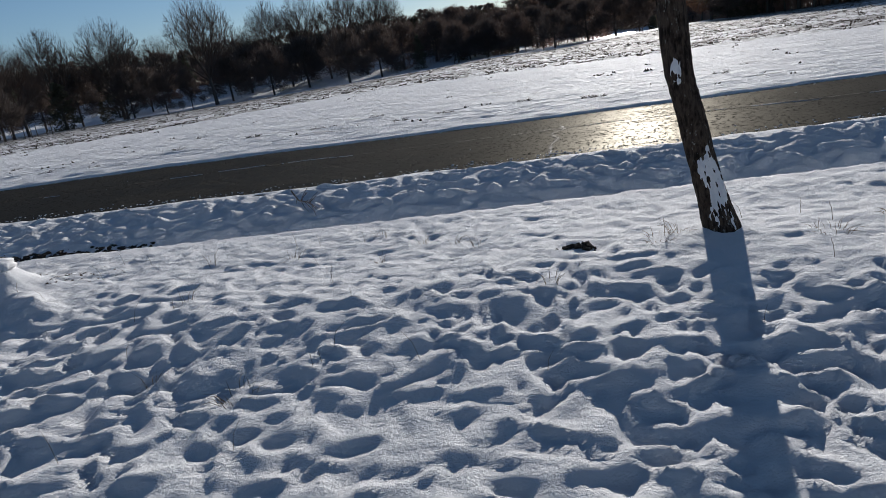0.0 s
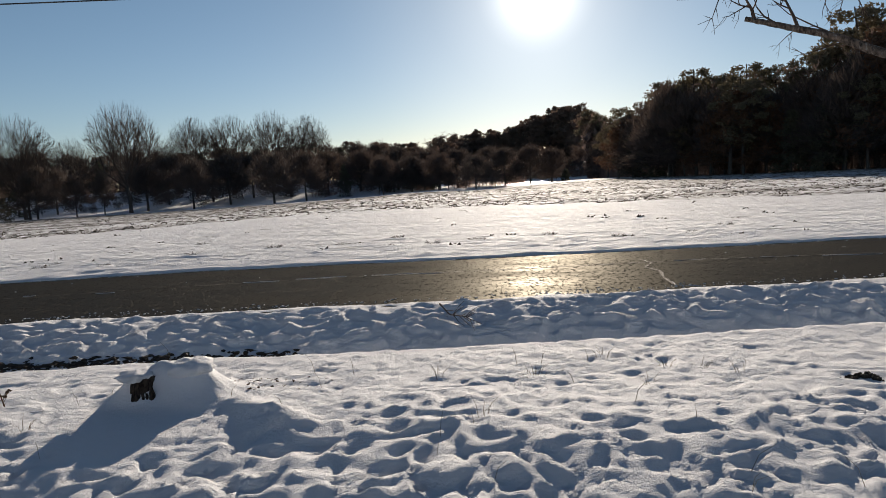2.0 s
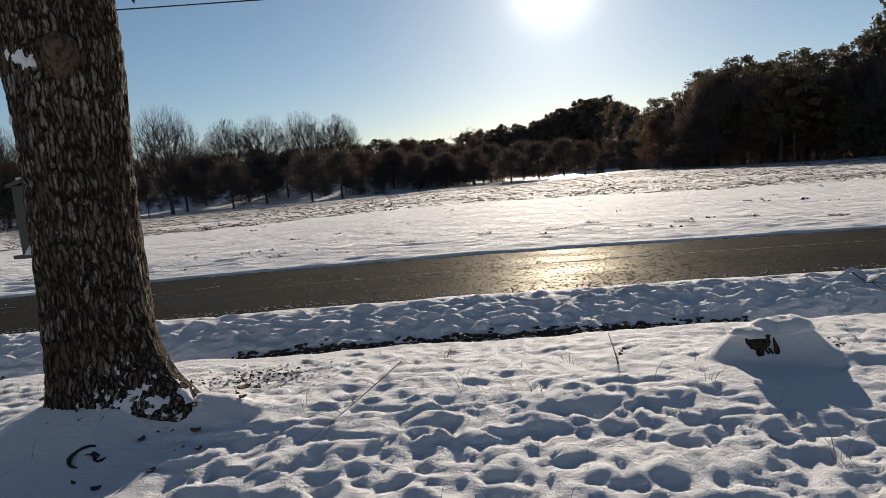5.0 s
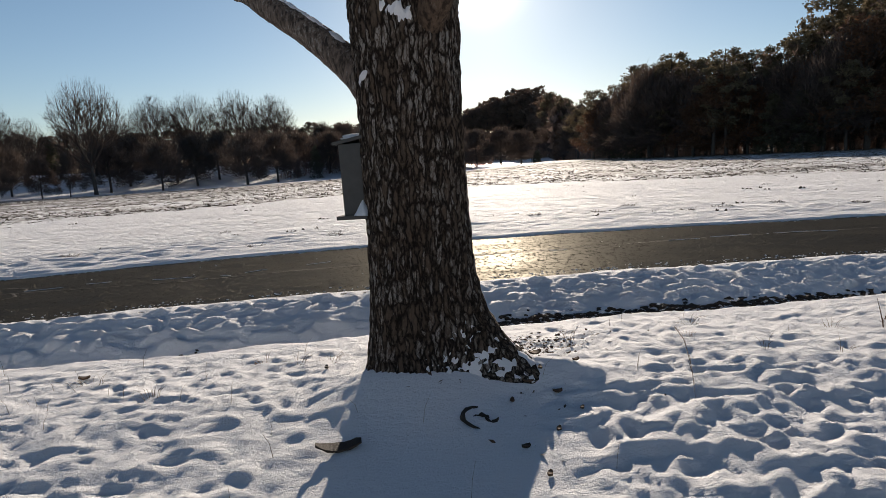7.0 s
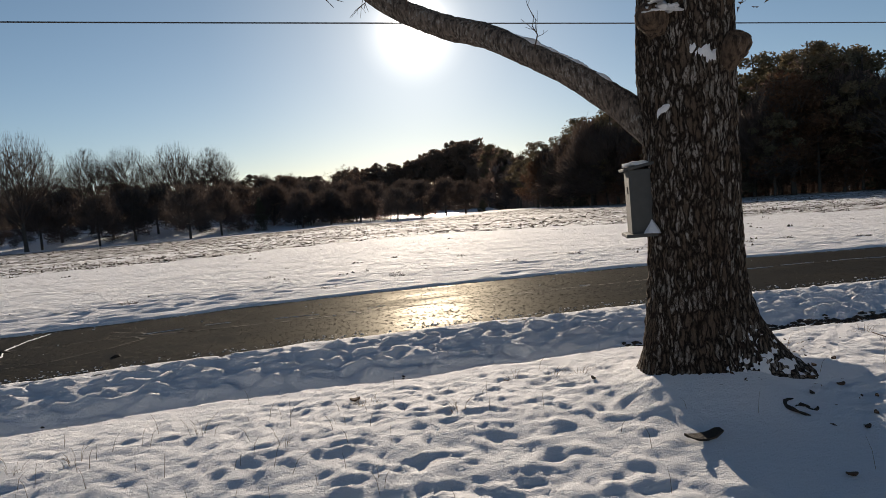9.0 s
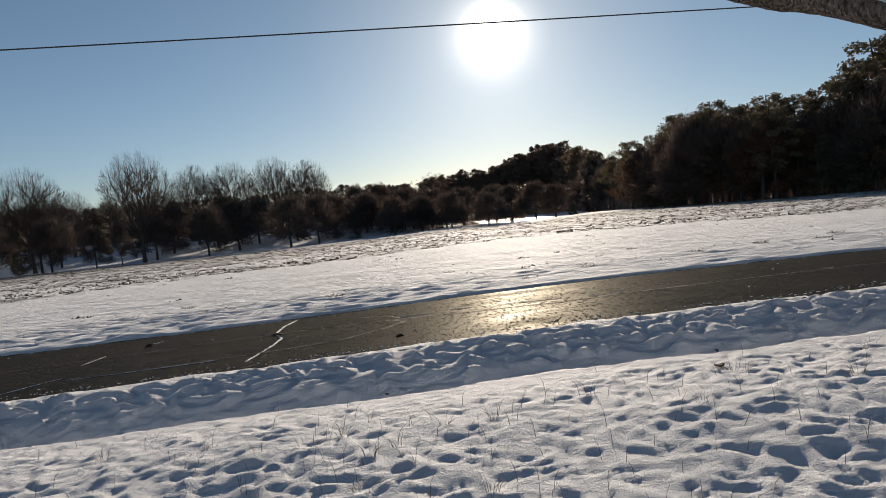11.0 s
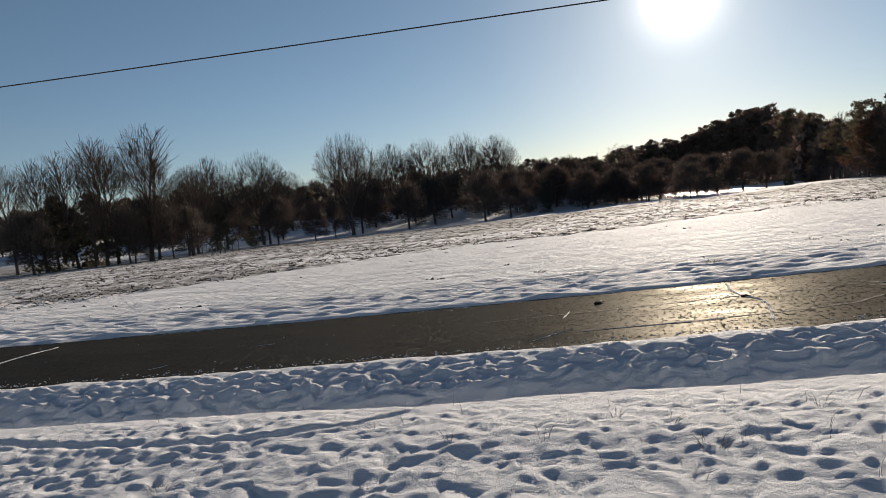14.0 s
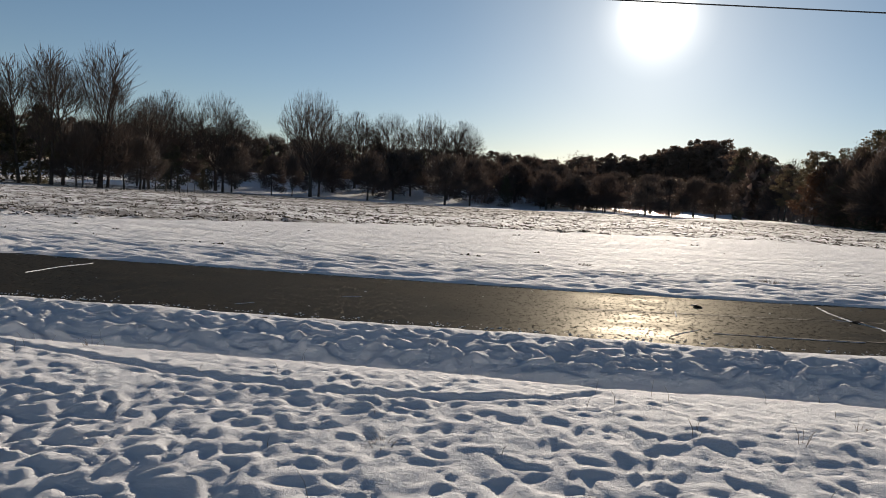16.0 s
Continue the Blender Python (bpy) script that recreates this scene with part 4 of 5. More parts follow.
for k in range(34000):
    az = -52 + 116 * rnd.random() if k < 16500 else (16 * rnd.random() if k < 21000 else 2 + 60.5 * rnd.random())
    if az < -3:
        r, top = rnd.uniform(234, 252), 9.0 * (0.85 + 0.35 * noise.noise(Vector((az * 0.6, 3, 0))))
        base = 1.6
    elif az < 13.5 and k < 21000:
        r, top = (rnd.uniform(284, 294), 4.5) if k % 2 else (rnd.uniform(300, 340), 0.8 * canopy(az)[1])
        base = -2.3 + 9.0 * float(step(np.array([r]), 285, 335)[0])
    elif k < 21000:
        r, h = canopy(az)
        r, top = r + rnd.uniform(-1, 22), 0.85 * h
        base = -1.0 - 1.2 * float(step(np.array([r]), 110, 170)[0])
    else:
        # pale twigs added over the face of the woods, standing in for flare haze
        r, h = canopy(az)
        r, top = (r + rnd.uniform(-1, 5), h * rnd.uniform(0.55, 0.80)) if k % 2 else (r + rnd.uniform(-3, 3), 2.6)
        base = edge_ground(math.floor(az * 4))
    low = 0.1
    x, y = polar(-11, 0, az, r)
    p = Vector((x, y, base + low + (top - low) * rnd.random()))
    if k < 21000:
        clump(wood, p, rnd.uniform(0.8, 1.5), rnd, 3, 0.25)
    else:
        spray(wood, p, Vector((0, -0.2, 0.6)), rnd.uniform(0.7, 1.3) * max(0.9, r / 170), 0.035 * max(1.0, r / 150), rnd, 3)
    if k % 3 == 0 and k < 21000:
        stem(wood, x, y, base - 0.3, rnd.uniform(2.5, 8.0), rnd.uniform(0.05, 0.14), rnd)
for k in range(3600):
    az, r = rnd.uniform(-9.5, 9.0), rnd.uniform(172, 214)
    x, y = polar(-11, 0, az, r)
    z = float(ground_z(np.array([x]), np.array([y]), False)[0])
    if noise.noise(Vector((x * 0.12, y * 0.06, 4))) > -0.05:
        stem(wood, x, y, z - 0.1, rnd.uniform(0.6, 2.2), rnd.uniform(0.04, 0.09), rnd)
        clump(wood, Vector((x, y, z + 7.5 * rnd.random() ** 0.8)), rnd.uniform(0.6, 1.3), rnd, 3, 0.3)
tagged(part("undergrowth", wood, BRUSH), "dense brush and thin trunks of the woods", "woods", kind="stuff")

far = Mesh()
for k in range(8000):
    az = -75 + 150 * rnd.random()
    r = rnd.uniform(360, 380) if az < 14 else rnd.uniform(200, 230)
    h = (11.5 + 3 * noise.noise(Vector((az * 0.35, 9, 0)))) * (1.15 if az > 0 else 1.25)
    x, y = polar(-11, 0, az, r)
    clump(far, Vector((x, y, (1.5 if az < 0 else (5.0 if az < 14 else -2.0)) + h * rnd.random() ** 0.8)), rnd.uniform(2.0, 3.4), rnd, 3)
tagged(part("far_woods", far, BRUSH), "distant line of bare and evergreen woods", "woods", kind="stuff")


# ---- the old tree by the road ----
def ring_mesh(pts, radii, sides, relief):
    """A trunk of many rings, its surface moved by relief(angle, height, point)."""
    m = Mesh()
    pts = [Vector(p) for p in pts]
    for k, p in enumerate(pts):
        for s in range(sides):
            a = 2 * math.pi * s / sides
            r = radii[k] + relief(a, p.z, k)
            m.v.append(p + Vector((math.cos(a) * r, math.sin(a) * r, 0)))
    for k in range(len(pts) - 1):
        for s in range(sides):
            a, b = k * sides + s, k * sides + (s + 1) % sides
            m.f.append((a, b, b + sides, a + sides))
    return m


def plates(a, z, r, sc):
    """Bark: long plates with furrows between them."""
    q = Vector((math.cos(a) * r * 21 * sc, math.sin(a) * r * 21 * sc, z * 4.6 * sc))
    w = noise.noise(q * 0.35) * 1.2
    v = noise.noise(q + Vector((w, w, 0)))
    u = noise.noise(q * 2.3)
    return (0.5 - abs(v)) * 0.75 + u * 0.35


old_tree = thing("old_tree", "big old tree with grey lichened furrowed bark and a sawn limb", "tree", at=(TREE.x, TREE.y, 0))
TZ = gz(TREE.x, TREE.y)
hs = [-0.25 + 0.019 * k for k in range(284)]
tp, tr = [], []
for h in hs:
    lean = 0.012 * (h - 1.2)
    tp.append((lean + 0.02 * math.sin(h * 2.1), 0.0, h))
    tr.append(0.322 + 0.05 * math.exp(-max(h - 0.1, 0) / 0.35) + 0.02 * math.exp(-((h - 2.45) / 0.4) ** 2) - 0.012 * max(0, h - 3))
FLARES = ((-0.32, 0.62, 0.30), (-1.35, 0.10, 0.16), (1.9, 0.14, 0.2), (3.5, 0.03, 0.16), (-2.3, 0.03, 0.14))


def old_relief(a, z, k):
    out = 0.036 * plates(a, z, 0.33, 1.25)
    for fa, size, hi in FLARES:
        d = math.cos(a - fa)
        if d > 0:
            out += size * d ** (10 if size > 0.3 else 5) * math.exp(-max(z - 0.05, 0) / hi)
    out += 0.03 * noise.noise(Vector((math.cos(a) * 1.2, math.sin(a) * 1.2, z * 0.8)))
    return out


part("trunk", ring_mesh(tp, tr, 190, old_relief), OAK_BARK, old_tree, "furrowed bark with pale lichen", True)


def limb(name, pts, radii, sides, mat, parent, label="", sc=1.6, amp=0.012):
    """A bent limb with uneven bark."""
    fine, rr = [], []
    for k in range(len(pts) - 1):
        n = 10
        for j in range(n):
            t = j / n
            fine.append(Vector(pts[k]).lerp(Vector(pts[k + 1]), t))
            rr.append(radii[k] + (radii[k + 1] - radii[k]) * t)
    fine.append(Vector(pts[-1]))
    rr.append(radii[-1])
    for _ in range(6):
        fine = [fine[0]] + [(fine[i - 1] + fine[i] * 2 + fine[i + 1]) / 4 for i in range(1, len(fine) - 1)] + [fine[-1]]
    m = Mesh().tube(fine, rr, sides)
    for i, v in enumerate(m.v):
        c = fine[min(i // sides, len(fine) - 1)]
        d = (v - c)
        n = noise.noise(v * 9 * sc) * 0.6 + noise.noise(v * 26 * sc) * 0.4
        m.v[i] = v + d.normalized() * n * amp
    return part(name, m, mat, parent, label, True)


def local(x, y, z):
    return Vector((x - TREE.x, y - TREE.y, z))


LIMB = ((-7.49, 4.50, 1.88), (-7.71, 4.75, 2.17), (-8.02, 4.95, 2.46), (-8.28, 5.15, 2.66), (-8.56, 5.52, 2.92), (-8.88, 5.75, 3.06), (-9.28, 6.05, 3.32), (-9.80, 6.3, 3.80), (-10.58, 6.5, 4.26), (-11.98, 6.8, 4.85))
main_limb = limb("limb", [local(*p) for p in LIMB], [0.150, 0.118, 0.102, 0.100, 0.105, 0.106, 0.10, 0.10, 0.084, 0.05], 22, LIMB_BARK, old_tree, "thick bent bare limb")
rest = random.Random(61)
ridge_pts, ridge_r = [], []
for k in range(60):
    u = 0.9 + 2.6 * k / 59
    i = int(u)
    p = Vector(LIMB[i]).lerp(Vector(LIMB[i + 1]), u - i)
    thick = max(0.0, 0.6 + 0.9 * noise.noise(Vector((u * 3.1, 5, 0))) + rest.uniform(-0.15, 0.15)) * min(1, (u - 0.85) * 4, (3.55 - u) * 2)
    ridge_pts.append(local(p.x + 0.02, p.y - 0.035, p.z + 0.082))
    ridge_r.append(0.008 + 0.026 * thick)
part("snow_line", Mesh().tube(ridge_pts, ridge_r, 10, jag=0.08), SNOW, main_limb, "thin broken line of snow on the limb", True)
# sawn limbs low on the trunk and the fork above
limb("sawn_stub", [local(*p) for p in ((-7.40, 4.42, 2.50), (-7.57, 4.32, 2.62), (-7.72, 4.24, 2.69), (-7.77, 4.22, 2.71), (-7.80, 4.21, 2.72))], [0.12, 0.105, 0.10, 0.088, 0.045], 24, CUT_WOOD, old_tree, "old sawn limb stub", 2.2, 0.02)
limb("sawn_stub", [local(*p) for p in ((-7.33, 4.42, 2.16), (-7.245, 4.22, 2.34), (-7.165, 4.10, 2.46), (-7.135, 4.08, 2.50), (-7.12, 4.07, 2.525))], [0.13, 0.11, 0.10, 0.085, 0.045], 24, CUT_WOOD, old_tree, "old sawn limb stub", 2.2, 0.02)
limb("limb", [local(*p) for p in ((-7.3, 4.45, 3.0), (-6.95, 4.5, 3.5), (-6.5, 4.6, 4.3), (-6.0, 4.7, 5.3))], [0.11, 0.09, 0.08, 0.05], 14, OAK_BARK, old_tree)
limb("limb", [local(*p) for p in ((-7.4, 4.45, 4.6), (-7.8, 4.6, 5.5), (-8.0, 4.9, 6.6), (-7.8, 5.3, 8.0))], [0.2, 0.17, 0.13, 0.06], 14, OAK_BARK, old_tree)
limb("limb", [local(*p) for p in ((-7.4, 4.45, 4.7), (-6.9, 4.3, 5.6), (-6.3, 4.2, 6.8), (-6.0, 4.0, 8.2))], [0.2, 0.16, 0.12, 0.06], 14, OAK_BARK, old_tree)


def twig_spray(pts, r, seed, kids=7, reach=0.22):
    """A thin twig with short side shoots."""
    rr = random.Random(seed)
    m = Mesh()
    pts = [Vector(p) for p in pts]
    n = len(pts)
    m.tube(pts, [r * (1 - 0.75 * k / (n - 1)) for k in range(n)], 5)
    for k in range(kids):
        s = rr.uniform(0.15, 1.0) * (n - 1)
        i = min(int(s), n - 2)
        q = pts[i].lerp(pts[i + 1], s - i)
        along = (pts[i + 1] - pts[i]).normalized()
        side = along.cross(Vector((0, 1, 0))).normalized() * rr.choice((-1, 1)) + Vector((0, rr.uniform(-0.5, 0.5), 0))
        d = (along * 0.8 + side * rr.uniform(0.5, 1.0)).normalized()
        ln = reach * rr.uniform(0.3, 1.0)
        mid = q + d * ln * 0.5 + Vector((rr.uniform(-1, 1), 0, rr.uniform(-1, 1))) * ln * 0.08
        end = mid + (d + along * 0.3).normalized() * ln * 0.5
        m.tube([q, mid, end], [r * 0.45, r * 0.35, r * 0.2], 4)
        if rr.random() < 0.6:
            m.tube([mid, mid + (d - side * 0.8).normalized() * ln * 0.3], [r * 0.3, r * 0.15], 4)
    return m


SPRAYS = (((-9.94, 6.22, 4.06), (-10.31, 6.22, 3.76), (-10.61, 6.22, 3.66), (-11.05, 6.22, 3.58), 0.0163),
          ((-10.03, 6.3, 4.09), (-10.7, 6.3, 3.9), (-11.16, 6.3, 3.87), (-11.76, 6.3, 3.64), 0.015),
          ((-10.09, 6.22, 4.1), (-10.09, 6.22, 3.78), (-9.97, 6.22, 3.54), (-9.83, 6.22, 3.39), 0.0118),
          ((-9.6, 6.04, 3.6), (-9.59, 6.04, 3.49), (-9.54, 6.04, 3.4), (-9.56, 6.04, 3.32), 0.0085),
          ((-8.3, 5.02, 2.68), (-8.27, 5.02, 2.79), (-8.31, 5.02, 2.86), (-8.29, 5.02, 2.93), 0.007),
          ((-8.6, 4.0, 3.4), (-8.64, 4.0, 3.2), (-8.72, 4.0, 3.05), (-8.76, 4.0, 2.86), 0.006),
          ((-9.3, 4.2, 3.5), (-9.25, 4.2, 3.3), (-9.15, 4.2, 3.15), (-9.1, 4.2, 3.05), 0.007),
          ((-9.2, 5.85, 3.24), (-9.18, 5.85, 3.45), (-9.09, 5.85, 3.65), (-9.07, 5.85, 3.92), 0.0122),
          ((-8.3, 4.0, 3.5), (-8.15, 4.0, 3.25), (-8.1, 4.0, 3.08), (-7.98, 4.0, 2.98), 0.006),
          ((-6.95, 4.5, 3.4), (-6.85, 4.5, 3.18), (-6.78, 4.5, 3.02), (-6.66, 4.5, 2.95), 0.01))
for k, spray in enumerate(SPRAYS):
    part("twig", twig_spray([local(*p) for p in spray[:4]], spray[4], 200 + k), TWIG_BARK, main_limb if k in (0, 1, 2, 3, 4, 7) else old_tree)
lf = Mesh()
for k in range(11):
    c = local(-6.78 + rnd.uniform(-0.1, 0.16), 4.5, 2.93 + rnd.uniform(-0.12, 0.06))
    clump(lf, c, 0.045, rnd, 2, 0.7)
part("dead_leaves", lf, LEAF, old_tree, "few curled dead leaves")
# snow caught on the bark
for k, (p, s) in enumerate((((-7.66, 4.15, 2.715), (0.10, 0.06, 0.030)), ((-7.74, 4.09, 2.765), (0.05, 0.05, 0.018)))):
    part("snow_patch", Mesh().dome(local(*p), *s, rings=9, sides=24, rough=1.3, low=0.6, seed=k), SNOW, old_tree, "snow caught on bark", True)


def crust(src_pts, src_r, sides, relief, keep, lift):
    """Snow lying on a trunk: the pieces of its surface where keep() is positive, thickest inside."""
    m, index = Mesh(), {}

    def vert(k, s):
        key = (k, s % sides)
        if key not in index:
            a = 2 * math.pi * key[1] / sides
            p = Vector(src_pts[k])
            w = keep(a, p.z)
            r = src_r[k] + relief(a, p.z, k) + min(max(w, -0.5), 0.5) * lift
            index[key] = len(m.v)
            m.v.append(p + Vector((math.cos(a) * r, math.sin(a) * r, 0)))
        return index[key]
    for k in range(len(src_pts) - 1):
        for s in range(sides):
            if keep(2 * math.pi * (s + 0.5) / sides, src_pts[k][2]) > -0.35:
                m.f.append((vert(k, s), vert(k, s + 1), vert(k + 1, s + 1), vert(k + 1, s)))
    return m


def pieces(mesh):
    """The separate patches of a mesh, the smallest left out."""
    root = list(range(len(mesh.v)))

    def find(i):
        while root[i] != i:
            root[i] = root[root[i]]
            i = root[i]
        return i
    for f in mesh.f:
        for i in f[1:]:
            root[find(i)] = find(f[0])
    groups = {}
    for f in mesh.f:
        groups.setdefault(find(f[0]), []).append(f)
    out = []
    for faces in groups.values():
        if len(faces) > 5:
            index, m = {}, Mesh()
            for f in faces:
                for i in f:
                    if i not in index:
                        index[i] = len(m.v)
                        m.v.append(mesh.v[i])
                m.f.append(tuple(index[i] for i in f))
            out.append(m)
    return out


def old_keep(a, z):
    q = Vector((math.cos(a) * 3.2, math.sin(a) * 3.2, z * 7))
    h = z - TZ - 0.02
    front = math.cos(a + 0.85)
    return 0.35 * noise.noise(q) + 0.5 * noise.noise(q * 3.1) + 0.75 * noise.noise(q * 9.5) + 0.9 * (front - 0.92) - 0.12 - 0.06 - max(h, 0) * 2.2 - (9 if h > 0.34 else 0)


def stuck_keep(pa, pz, wa, wz):
    """A patch of snow caught on the trunk."""
    def keep(a, z):
        q = Vector((math.cos(a) * 3.2, math.sin(a) * 3.2, z * 4))
        d = math.hypot((a - 2 * math.pi - pa if a > math.pi else a - pa) / wa, (z - pz) / wz)
        return 0.6 - d + 0.8 * noise.noise(q * 2.6) + 0.5 * noise.noise(q * 7.0)
    return keep


for spot in ((-1.68, 2.42, 0.32, 0.11), (-2.60, 2.06, 0.17, 0.06)):
    part("snow_patch", crust(tp[105:160], tr[105:160], 190, old_relief, stuck_keep(*spot), 0.04), SNOW, old_tree, "snow caught on bark", True)
for patch_mesh in pieces(crust(tp[:50], tr[:50], 190, old_relief, old_keep, 0.035)):
    part("snow_crust", patch_mesh, SNOW, old_tree, "snow crusted on the root flare", True)

# ---- nest box ----
box = thing("nest_box", "grey wooden nest box on the trunk with a snowy roof", "birdhouse", at=(-7.69, 4.51, 1.19))
box.rotation_euler = (0, radians(-1.5), radians(-18))
box_body = bevel(part("box", Mesh().box((-0.105, -0.13, 0.0), (0.115, 0.13, 0.47)), GREY_PAINT, box), 0.006)
box_floor = bevel(part("floor_board", Mesh().box((-0.15, -0.165, -0.022), (0.13, 0.165, 0.004)), GREY_PAINT, box), 0.004)
rf = Mesh()
rf.box((-0.14, -0.15, 0.0), (0.125, 0.15, 0.022), Matrix.Translation((0, 0, 0.485)) @ Matrix.Rotation(radians(-9), 4, "Y"))
box_roof = bevel(part("roof", rf, GREY_PAINT, box), 0.004)
# no opening is cut: a near-black disc paints the darkness inside
part("entrance_hole", Mesh().tube([(-0.110, -0.02, 0.325), (-0.104, -0.02, 0.325)], [0.026, 0.026], 18), HOLE, box_body)
part("roof_snow", Mesh().dome((-0.005, 0, 0.505), 0.125, 0.13, 0.032, 5, 20, 0.5, 0.2, 3), SNOW, box_roof, "thin cap of snow", True)
part("snow_heap", Mesh().tube([(0.035, -0.15, 0.0), (0.037, -0.147, 0.035), (0.036, -0.142, 0.075), (0.036, -0.138, 0.10)], [0.062, 0.042, 0.018, 0.004], 14, jag=0.12), SNOW, box_floor, "small heap of snow on the floor board")

# ---- thin leaning tree ----
thin_tree = thing("thin_tree", "slim leaning tree with dark flaking bark and wind-blown snow", "tree", at=(THIN.x, THIN.y, 0))
ys, rs = [], []
AXIS = ((-0.3, 3.05, 4.86), (-0.1, 3.03, 4.88), (0.25, 2.95, 4.92), (0.55, 2.885, 4.95), (0.98, 2.80, 4.97), (1.42, 2.77, 5.0), (1.95, 2.68, 5.02), (2.3, 2.60, 5.05), (3.2, 2.52, 5.05), (4.5, 2.45, 5.1), (6.0, 2.5, 5.2))
hs = [-0.3 + 0.018 * k for k in range(333)]
for h in hs:
    ys.append((float(np.interp(h, [q[0] for q in AXIS], [q[1] for q in AXIS])) - THIN.x, float(np.interp(h, [q[0] for q in AXIS], [q[2] for q in AXIS])) - THIN.y, h))
    rs.append(0.082 + 0.03 * math.exp(-max(h, 0) / 0.22) - 0.007 * max(0, h - 2))
part("trunk", ring_mesh(ys, rs, 70, lambda a, z, k: 0.012 * plates(a, z, 0.09, 2.0) + 0.010 * noise.noise(Vector((math.cos(a), math.sin(a), z * 2.2)))), DARK_BARK, thin_tree, "dark flaking bark", True)


def thin_relief(a, z, k):
    return 0.012 * plates(a, z, 0.09, 2.0) + 0.010 * noise.noise(Vector((math.cos(a), math.sin(a), z * 2.2)))


def thin_keep(a, z):
    q = Vector((math.cos(a) * 1.6, math.sin(a) * 1.6, z * 6))
    w = 0.5 * noise.noise(q) + 0.45 * noise.noise(q * 3.0)
    low = 0.85 * math.exp(-((math.cos(a + 1.35) - 1) / 0.35) ** 2) * math.exp(-((z - 0.24) / 0.24) ** 4)
    high = 0.55 * math.exp(-((math.cos(a + 2.0) - 1) / 0.22) ** 2) * math.exp(-((z - 1.0) / 0.10) ** 2)
    return w + 0.4 * noise.noise(q * 7.0) + 1.0 * low + 0.9 * high - 0.66


for patch_mesh in pieces(crust(ys[:92], rs[:92], 70, thin_relief, thin_keep, 0.03)):
    part("blown_snow", patch_mesh, SNOW, thin_tree, "snow plastered on the bark", True)
T2 = lambda x, y, z: Vector((x - THIN.x, y - THIN.y, z))
thin_limb = limb("limb", [T2(2.66, 5.03, 1.98), T2(2.60, 5.20, 2.08), T2(2.53, 5.42, 2.16), T2(2.36, 5.55, 2.285), T2(2.22, 5.60, 2.35), T2(2.01, 5.67, 2.42), T2(1.87, 5.74, 2.48), T2(1.73, 5.81, 2.535)],
                 [0.045, 0.038, 0.032, 0.029, 0.026, 0.024, 0.021, 0.019], 12, LIMB_BARK, thin_tree, "broken limb with upright shoots", 2.4, 0.006)
SHOOTS = (((1.79, 5.79, 2.52), (1.775, 5.8, 2.60), (1.73, 5.8, 2.68), (1.71, 5.8, 2.85), 0.017), ((2.06, 5.66, 2.41), (2.04, 5.7, 2.52), (2.0, 5.75, 2.66), (1.96, 5.8, 2.9), 0.015),
          ((2.30, 5.6, 2.34), (2.20, 5.7, 2.43), (2.06, 5.8, 2.55), (1.93, 5.85, 2.70), 0.008), ((1.92, 5.72, 2.47), (1.86, 5.78, 2.54), (1.81, 5.8, 2.62), (1.78, 5.8, 2.74), 0.009),
          ((1.76, 5.8, 2.64), (1.68, 5.8, 2.60), (1.60, 5.8, 2.56), (1.55, 5.8, 2.555), 0.006), ((2.36, 5.56, 2.28), (2.31, 5.7, 2.27), (2.22, 5.8, 2.245), (2.10, 5.8, 2.23), 0.006),
          ((2.05, 5.67, 2.41), (2.02, 5.76, 2.37), (1.99, 5.8, 2.33), (1.94, 5.8, 2.28), 0.004), ((1.56, 5.8, 2.80), (1.52, 5.8, 2.68), (1.47, 5.8, 2.55), (1.36, 5.8, 2.51), 0.006),
          ((1.72, 5.8, 2.80), (1.62, 5.8, 2.74), (1.42, 5.8, 2.70), (1.20, 5.8, 2.705), 0.006), ((2.50, 5.8, 2.85), (2.48, 5.8, 2.65), (2.45, 5.8, 2.55), (2.44, 5.8, 2.47), 0.005),
          ((2.35, 5.8, 2.80), (2.35, 5.8, 2.66), (2.32, 5.8, 2.56), (2.315, 5.8, 2.50), 0.005), ((2.60, 5.8, 2.80), (2.59, 5.8, 2.63), (2.63, 5.8, 2.55), (2.64, 5.8, 2.44), 0.007))
for k, q in enumerate(SHOOTS):
    part("twig", twig_spray([T2(*p) for p in q[:4]], q[4], 700 + k, 5 if k > 1 else 3, 0.16), TWIG_BARK, thin_limb)
limb("limb", [T2(2.54, 5.05, 3.2), T2(2.5, 5.4, 3.0), T2(2.3, 5.7, 2.88), T2(1.9, 5.8, 2.84), T2(1.5, 5.8, 2.82)], [0.03, 0.024, 0.018, 0.013, 0.006], 10, DARK_BARK, thin_tree)
limb("limb", [T2(2.74, 4.97, 1.38), T2(2.80, 4.93, 1.62), T2(2.83, 4.92, 1.95), T2(2.86, 4.92, 2.6), T2(2.95, 4.95, 3.6)], [0.04, 0.034, 0.032, 0.03, 0.018], 12, DARK_BARK, thin_tree, "second slim stem")
limb("limb", [T2(2.50, 5.05, 3.4), T2(3.0, 5.2, 4.0), T2(3.5, 5.3, 5.0)], [0.05, 0.04, 0.02], 10, DARK_BARK, thin_tree)

